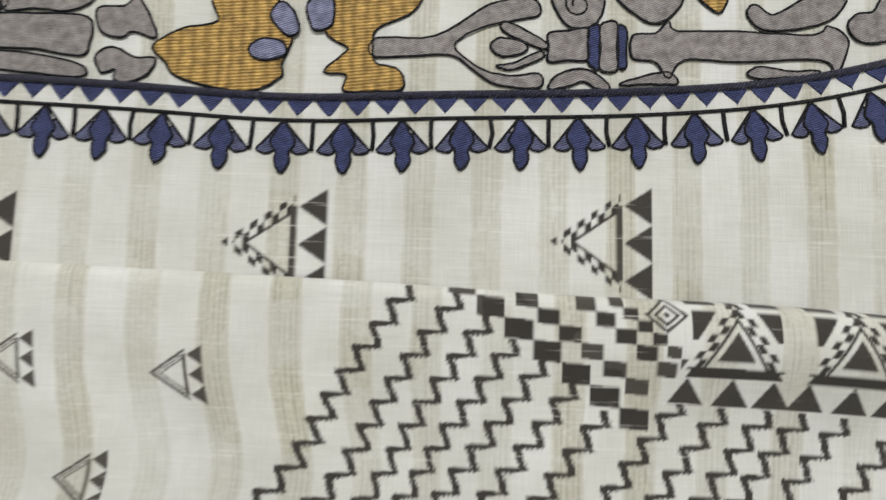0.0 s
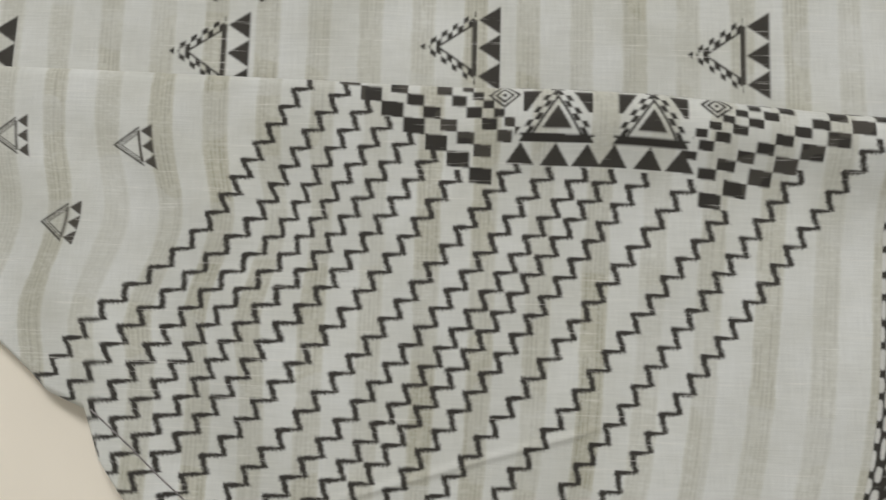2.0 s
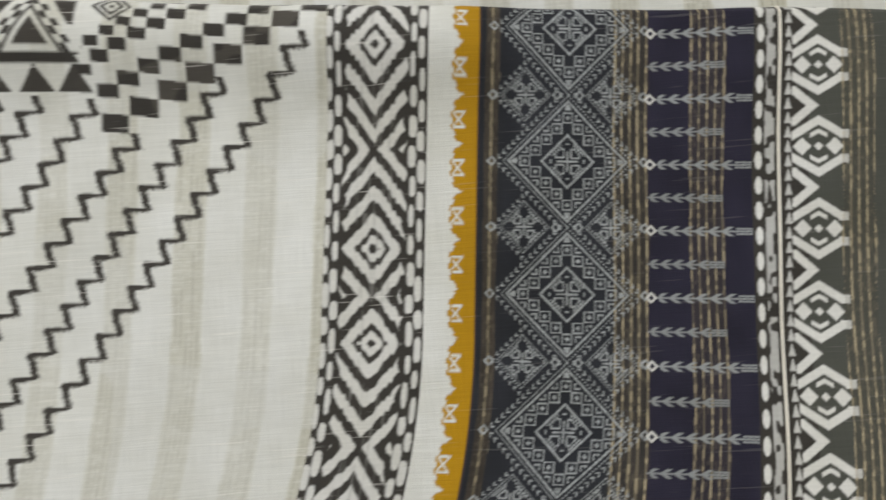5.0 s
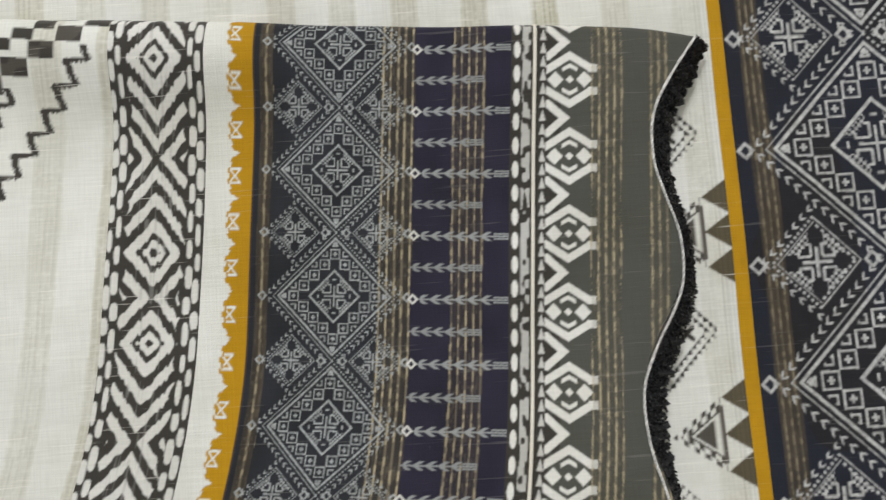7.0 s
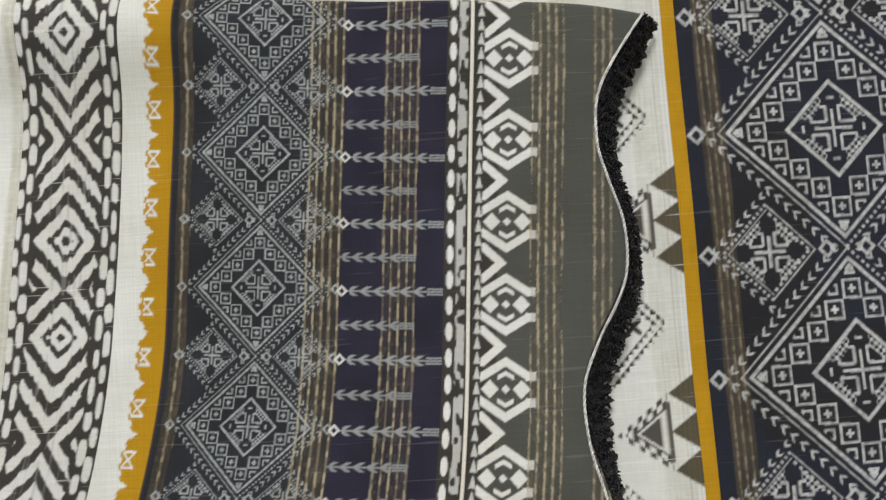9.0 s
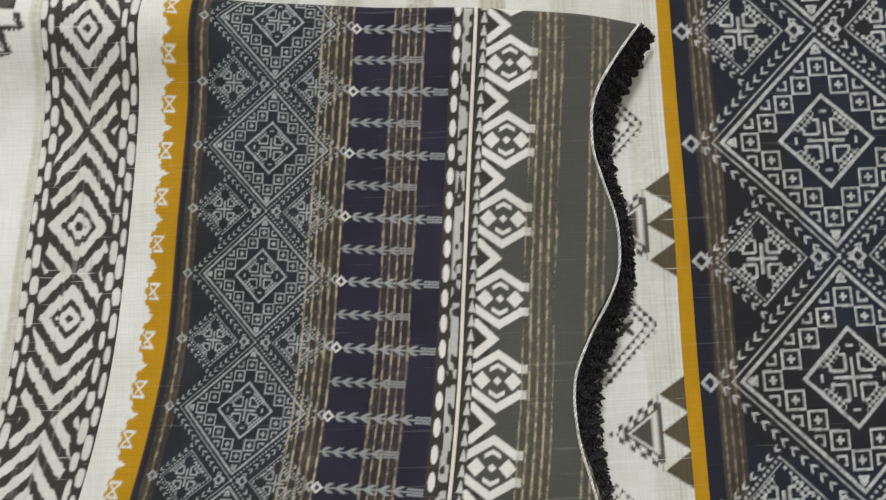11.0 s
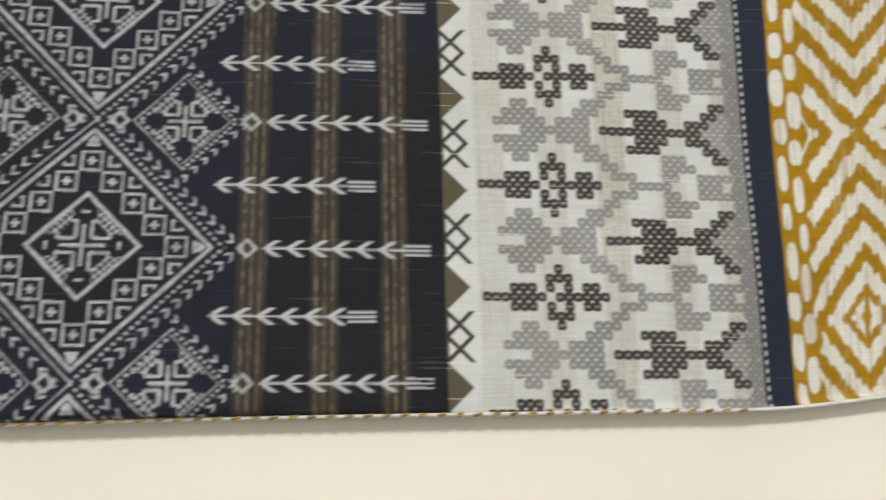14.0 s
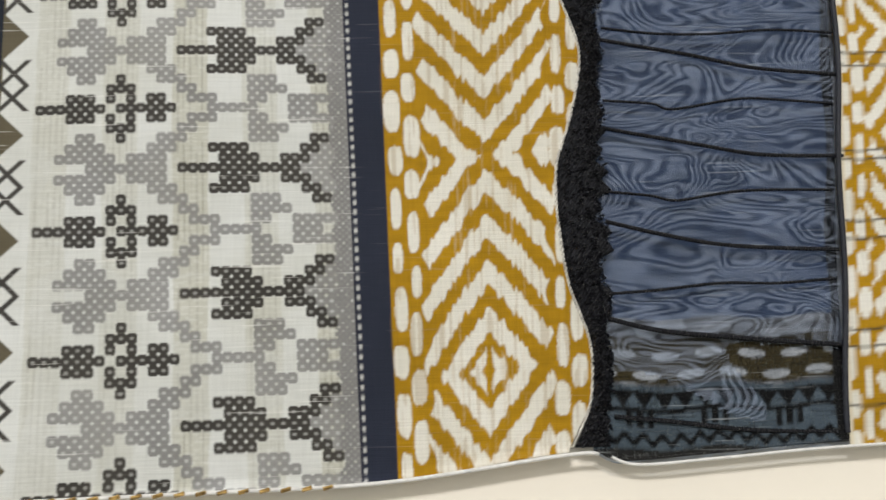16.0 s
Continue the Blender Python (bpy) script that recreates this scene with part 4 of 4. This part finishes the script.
def neck_motifs(parent):
    gold, grey, blue = (GOLD_THREAD, "gold satin-stitch petal"), (GREY_THREAD, "grey satin-stitch scroll"), (PALE_BLUE_THREAD, "grey-blue small petal")
    for name, (mat, label), outline in (
        ("gold_flower", gold, [(-99, 94), (-90, 100), (-80, 103), (-82, 111), (-72, 116), (-63, 112), (-60, 104), (-57, 99), (-60, 90), (-60, 86), (-69, 81), (-82, 82), (-92, 85), (-95, 89)]),
        ("gold_flower", gold, [(-45, 115), (-19, 116), (-20, 108), (-31, 102), (-32, 96), (-31, 91), (-24, 89), (-22.5, 83), (-30, 82), (-40.5, 82), (-40, 87), (-47, 88), (-42, 93), (-40, 96), (-47, 101)]),
        ("petal", blue, [(-70, 95), (-66, 98), (-60, 97), (-59, 93), (-65, 91), (-69, 92)]),
        ("petal", blue, [(-64, 106), (-61, 110), (-57, 107), (-55, 101), (-58, 99), (-62, 102)]),
        ("petal", blue, [(-53, 109), (-50, 112), (-45, 111), (-45, 103), (-50, 101), (-52, 104)]),
        ("scroll", grey, [(-150, 102), (-136, 103), (-119, 102), (-118, 94), (-121, 90), (-135, 92), (-148, 93)]),
        ("scroll", grey, [(-148, 91), (-132, 90), (-120, 87), (-120, 83.5), (-135, 84.5), (-148, 86)]),
        ("scroll", grey, [(-116, 105), (-108, 106), (-104, 109), (-98, 97), (-105, 98), (-109, 96), (-115, 98)]),
        ("scroll", grey, [(-116, 90), (-111, 93), (-104, 90), (-98, 90), (-100, 85), (-106, 82), (-110, 83), (-110, 86), (-114, 85)]),
        ("scroll", grey, [(-145, 112), (-127, 113), (-117, 109), (-124, 104), (-136, 104.5), (-145, 104)]),
        ("branch", grey, [(-31, 99), (-13, 100), (4, 111), (17, 113), (19, 108), (12, 106), (1, 103), (-7, 97), (1, 90), (10, 88), (19, 89), (19, 84.6), (6, 85), (-2, 90), (-9, 94), (-31, 93)]),
        ("bud", grey, [(4, 97), (7, 100), (14, 99), (15, 96), (8, 94)]),
        ("bud", grey, [(7, 104), (10, 105), (21, 99), (20, 97), (10, 101)]),
        ("bud", grey, [(6, 91), (11, 92), (19, 96), (20, 94), (11, 90)]),
        ("block", grey, [(22, 102), (28, 103), (34, 104), (34, 99), (34, 94), (28, 93.5), (22, 93), (22, 98)]),
        ("block", (BLUE_THREAD, "dark blue stitched bar"), [(34.4, 104), (37.4, 105), (37.6, 98), (37.4, 91), (34.4, 93), (34.2, 98)]),
        ("block", grey, [(38, 105), (43, 106), (43, 98), (43, 91), (38, 91), (38, 98)]),
        ("block", (BLUE_THREAD, "dark blue stitched bar"), [(43.5, 105), (46, 104), (46, 98), (46, 92), (43.5, 92), (43.5, 98)]),
        ("arch", grey, [(22, 84.5), (25, 89), (33, 91), (39, 88), (41, 85), (37, 85), (33, 87), (27, 85)]),
        ("scroll", grey, [(23, 115), (25, 108), (29, 104), (36, 105), (39, 111), (38, 116), (31, 118)]),
        ("trunk", grey, [(48, 102), (55, 103), (59, 107), (62, 104), (80, 105), (105, 105), (110, 108), (116, 104), (115, 98), (112, 93), (107, 97), (80, 95), (64, 95), (59, 89), (55, 94), (48, 95)]),
        ("leaf", grey, [(42, 117), (47, 110), (55, 106), (62, 111), (64, 118), (54, 121)]),
        ("leaf", grey, [(44, 86.5), (50, 89), (59, 91), (62, 87.5), (54, 87)]),
        ("leaf", grey, [(84, 111), (87, 114), (93, 111), (105, 118), (116, 119), (112, 111), (102, 107), (89, 106)]),
        ("leaf", grey, [(84, 91.5), (88, 94), (98, 93), (107, 93.5), (104, 91.5), (96, 91), (88, 90)]),
        ("leaf", grey, [(116, 108), (119, 112), (124, 113), (128, 119), (134, 112), (129, 104), (120, 103)]),
        ("gold_flower", gold, [(67, 117), (72, 118), (78, 117), (75, 110.5)]),
    ):
        patch(parent, name, outline, mat, label, 0.0013 if name == "petal" else 0.0007)
    bm = bmesh.new()
    for a in range(14):
        t = a / 13
        x = 31 + 4.2 * (1 - 0.6 * t) * math.cos(2.2 + t * 7.5)
        y = 111.5 + 4.2 * (1 - 0.6 * t) * math.sin(2.2 + t * 7.5)
        if a:
            tube(bm, [(px / 1000, py / 1000, 0.0012), (x / 1000, y / 1000, 0.0012)], 0.0004, 5)
        px, py = x, y
    part("curl_stitch", bm, BLACK_THREAD, parent)


def shirt():
    b = thing("shirt", (0.3, -0.05, FLOOR_Z), "embroidered cotton shirt front spread flat, with printed bands along its hem", "shirt")
    cloth("yoke", b, "cream striped cotton with pointed motifs", 960, 210, body_strip(-0.24, 0.3005, 0.135, lambda u: sleeve_top(u) - 0.012), upper_print, COTTON)
    cloth("motif_strip", b, "cream strip with chequered lozenges", 150, 500, body_strip(0.3000, 0.3910, 0.135), border_print, COTTON)
    cloth("mustard_stripe", b, "narrow mustard stripe", 10, 240, body_strip(0.3908, 0.3956), mustard_stripe_print, MUSTARD_COTTON)
    cloth("navy_panel", b, "dark navy panel with white lozenges, sprigs and gold stripes", 330, 500, body_strip(0.3955, 0.5456), navy_body_print, DARK_COTTON)
    cloth("cross_stitch_panel", b, "cream panel with black and grey counted motifs", 330, 620, body_strip(0.5455, 0.6405), cross_stitch_print, COTTON)
    cloth("navy_stripe", b, "navy stripe with white dots", 20, 400, body_strip(0.6402, 0.6492), navy_stripe_print, DARK_COTTON)
    cloth("ikat_band", b, "mustard and cream lozenge band with a waved end", 130, 420, body_strip(0.6490, wave_end), mustard_ikat_print, MUSTARD_COTTON)
    leaf_border(b)
    neck_motifs(b)

    def on(u, y, lift):
        u, y = np.array(u), np.array(y)
        x = u + lean(u) * (y + 0.09)
        return float(x), float(y), float(body_height(x, y)) + lift
    ys = np.linspace(0.098, -0.1585, 150)
    line = [on(float(wave_end(y)), y, 0.0) for y in ys]
    bm = bmesh.new()
    tube(bm, line, 0.0004, 5)
    part("edge_cord", bm, CREAM_CORD, b, "cream overlocked edge")

    def edge(t):
        i = t * (len(line) - 1)
        k = min(int(i), len(line) - 2)
        p = Vector(line[k]).lerp(Vector(line[k + 1]), i - k)
        return p.x + 0.0003, p.y, lambda q: p.z - 0.0010, 1.0, 0.0
    lace(b, edge, lambda t: max(0.005, float(0.7115 - 0.0005 - wave_end(0.098 - 0.2565 * t) - 0.002 + 0.001 * math.sin(t * 90))), 9, "black looped lace")
    # rolled hem, with its over-sewn stitches, and the back of the shirt under it
    xs = np.linspace(0.300, 0.703, 200)
    bm = bmesh.new()
    tube(bm, [(x, float(hem(x)) - 0.0004, FLOOR_Z + 0.0050) for x in xs], 0.0005, 6)
    part("hem", bm, WHITE_CLOTH, b, "cream rolled hem")
    bm = bmesh.new()
    for k in range(46):
        x = 0.400 + k * 0.0052
        y = float(hem(x)) - 0.0004
        tube(bm, [(x - 0.0012, y - 0.0003, FLOOR_Z + 0.0057), (x + 0.0012, y + 0.0003, FLOOR_Z + 0.0059)], 0.00055, 5)
    part("hem_stitches", bm, GOLD_THREAD, b, "dark gold over-sewn stitches")
    bm = bmesh.new()
    rows = [[bm.verts.new((x, float(hem(x)) * (1 - t) + 0.095 * t, z)) for t in (0.0, 1.0)] for z in (FLOOR_Z + 0.0002, FLOOR_Z + 0.0009) for x in np.linspace(0.302, 0.78, 60)]
    for layer in (rows[:60], rows[60:]):
        for a, c in zip(layer, layer[1:]):
            bm.faces.new((a[0], c[0], c[1], a[1]))
    part("back_panel", bm, HEM_CLOTH, b, "plain cream back of the shirt")


shirt()


# ---- the trousers: sheer pin-tucked panel over a printed lining, and its patterned edge ----
def trouser_lean(u, y):
    return u + np.interp(u, [0.70, 0.709, 0.775, 0.9], [0.04, 0.045, 0.09, 0.09]) * (y + 0.09)


def trouser_strip(u0, u1, lift, ripple, top=0.10):
    def place(s, t):
        u = u0 + s * (u1 - u0)
        low = hem(u) + (0.0008 if lift < -0.001 else 0.0)
        y = low + t * (top - low)
        x = trouser_lean(u, y)
        z = body_height(x, y) + lift + ripple * (np.sin(y * 210 + 3 * np.sin(x * 60)) * 0.6 + 0.4 * np.sin(y * 95 + x * 130))
        e = np.clip((y - low) / 0.003, 0, 1)
        rim = FLOOR_Z + 0.0046
        return u, y, x, y, rim + (np.maximum(z, rim) - rim) * np.sqrt(np.maximum(0, 1 - (1 - e) ** 2))
    return place


def lining_print(u, v):
    base = np.array((0.082, 0.112, 0.182))
    col = plain(u, base)
    wob = 0.0006 * np.sin(u * 210)
    y = v + wob
    col = paint(col, y < -0.1255, np.array((0.17, 0.16, 0.15)))
    col = paint(col, (y < -0.1255) & (grain(u, v, 0.007, 0.002, 2) > 0.62), np.array((0.42, 0.41, 0.40)))
    col = paint(col, (y < -0.1305) & (y > -0.1425), np.array((0.075, 0.055, 0.022)))
    for row, ph in ((-0.1352, 0.0), (-0.1405, 0.45)):
        d = (u / 0.0122 + ph) % 1 - 0.5
        col = paint(col, (d / 0.32) ** 2 + ((y - row) / 0.0012) ** 2 < 1, np.array((0.55, 0.54, 0.52)))
    pale = np.array((0.13, 0.16, 0.175))
    col = paint(col, y < -0.1432, pale)
    t = (u / 0.0058) % 1 - 0.5
    col = paint(col, (y < -0.1446) & (y > -0.1492) & (y > -0.1490 + 0.0040 * (1 - 2 * np.abs(t)) - 0.0003), INK * 0.3)
    col = paint(col, (y < -0.1490) & (y > -0.1502), INK * 0.3)
    k = (u / 0.0210) % 1
    col = paint(col, (y < -0.1502) & (y > -0.1540) & (k < 0.42) & ((u / 0.0030) % 1 < 0.62), INK * 0.3)
    col = paint(col, np.abs(y + 0.1570 - 0.0010 * np.sin(u * 1200)) < 0.0009, INK * 0.3)
    col = paint(col, y < -0.1595, INK)
    # right margin: shadow beside the mustard band, put into the colour
    col = paint(col, u > 0.7735 + 0.0006 * np.sin(v * 140), INK * 0.5)
    return col * (0.80 + 0.40 * grain(u, v, 0.004, 0.0015, 14))[..., None]


def edge_print(u, v):
    col = plain(u, MUSTARD * 0.95) * (0.86 + 0.26 * grain(u, v, 0.004, 0.0012, 5))[..., None]
    col = ikat(col, u - 0.7990, v, 0.0225, 0.0100, [-0.075 + 0.064 * k for k in range(-2, 4)], np.array((0.76, 0.72, 0.62)), 0.66)
    col = paint(col, u < 0.7775, np.array((0.7, 0.62, 0.45)))
    for at in (-0.0505, -0.0545, -0.0800, -0.0825, -0.1000, -0.1050, -0.1300, -0.1345, -0.1500):
        col = paint(col, np.abs(v - at - 0.0003 * np.sin(u * 400)) < 0.00035, INK, 0.8)
    return col


def trousers():
    b = thing("trousers", (0.75, -0.05, FLOOR_Z), "sheer dark blue pin-tucked trouser panel beside a mustard patterned band", "trousers")
    cloth("lining", b, "grey-blue lining with a printed lower edge", 150, 420, trouser_strip(0.7048, 0.7764, -0.0022, 0.0002), lining_print, COTTON)
    sheer = trouser_strip(0.7048, 0.7765, -0.0004, 0.0007)
    cloth("organza_panel", b, "sheer dark blue organza", 90, 200, sheer, lambda u, v: plain(u, NAVY), ORGANZA)
    cloth("ikat_edge", b, "mustard and cream patterned band with dark stitch lines", 100, 420, trouser_strip(0.7762, 0.8700, 0.0006, 0.0003), edge_print, MUSTARD_COTTON)
    bm = bmesh.new()
    pts = []
    for y in np.linspace(0.09, -0.157, 120):
        x = float(trouser_lean(np.array(0.7762), np.array(y))) + 0.0006 * math.sin(y * 95)
        pts.append((x, y, float(body_height(x, y)) + 0.0010))
    tube(bm, pts, 0.00085, 6)
    part("piping", bm, DARK_SEAM, b, "black cord along the band")
    for name, r, pts in (
        ("pintuck", 0.00042, [(0.712, -0.0420), (0.728, -0.0438), (0.744, -0.0442), (0.762, -0.0432), (0.780, -0.0440)]),
        ("pintuck", 0.00060, [(0.711, -0.0455), (0.735, -0.0500), (0.756, -0.0550), (0.780, -0.0572)]),
        ("pintuck", 0.00042, [(0.711, -0.0640), (0.725, -0.0650), (0.731, -0.0668), (0.750, -0.0642), (0.764, -0.0650), (0.777, -0.0662)]),
        ("pintuck", 0.00060, [(0.710, -0.0722), (0.735, -0.0770), (0.755, -0.0808), (0.778, -0.0815)]),
        ("pintuck", 0.00042, [(0.709, -0.0908), (0.722, -0.0920), (0.730, -0.0934), (0.748, -0.0910), (0.774, -0.0912)]),
        ("pintuck", 0.00060, [(0.709, -0.0992), (0.725, -0.1030), (0.744, -0.1062), (0.774, -0.1080)]),
        ("pintuck", 0.00042, [(0.708, -0.1190), (0.722, -0.1182), (0.740, -0.1165), (0.756, -0.1168), (0.772, -0.1160)]),
        ("pintuck", 0.00068, [(0.708, -0.1255), (0.722, -0.1290), (0.742, -0.1312), (0.772, -0.1340)]),
        ("pintuck", 0.00060, [(0.708, -0.1510), (0.725, -0.1530), (0.745, -0.1556), (0.768, -0.1566)]),
        ("pintuck", 0.00042, [(0.714, -0.0150), (0.735, -0.0180), (0.756, -0.0210), (0.782, -0.0230)]),
        ("pintuck", 0.00042, [(0.714, 0.0050), (0.735, 0.0030), (0.756, 0.0060), (0.784, 0.0040)]),
        ("pintuck", 0.00060, [(0.715, 0.0290), (0.735, 0.0250), (0.756, 0.0210), (0.786, 0.0200)]),
    ):
        bm = bmesh.new()
        tube(bm, [(x, y, float(body_height(x, y)) + 0.0004) for x, y in spline(pts, 8)], r, 6)
        part(name, bm, BLACK_THREAD, b, "black sewn pin-tuck")
    bm = bmesh.new()
    tube(bm, [(x, float(hem(x)) - 0.0002, FLOOR_Z + 0.0046) for x in np.linspace(0.7065, 0.868, 90)], 0.0004, 6)
    part("hem", bm, WHITE_CLOTH, b, "pale overlocked hem")


trousers()


# ---- a stray hair on the floor ----
def stray_hair():
    bm = bmesh.new()
    pts = spline([(0.299, -0.1835), (0.305, -0.1862), (0.313, -0.1858), (0.319, -0.1872), (0.326, -0.1850), (0.332, -0.1838)], 8)
    tube(bm, [(x, y, FLOOR_Z + 0.0001) for x, y in pts], 0.00007, 5)
    mesh = bpy.data.meshes.new("loose_hair")
    bm.to_mesh(mesh)
    bm.free()
    tagged(link_mesh("loose_hair", mesh, GREY_THREAD), "fine grey hair lying on the cream floor", "thread")


stray_hair()
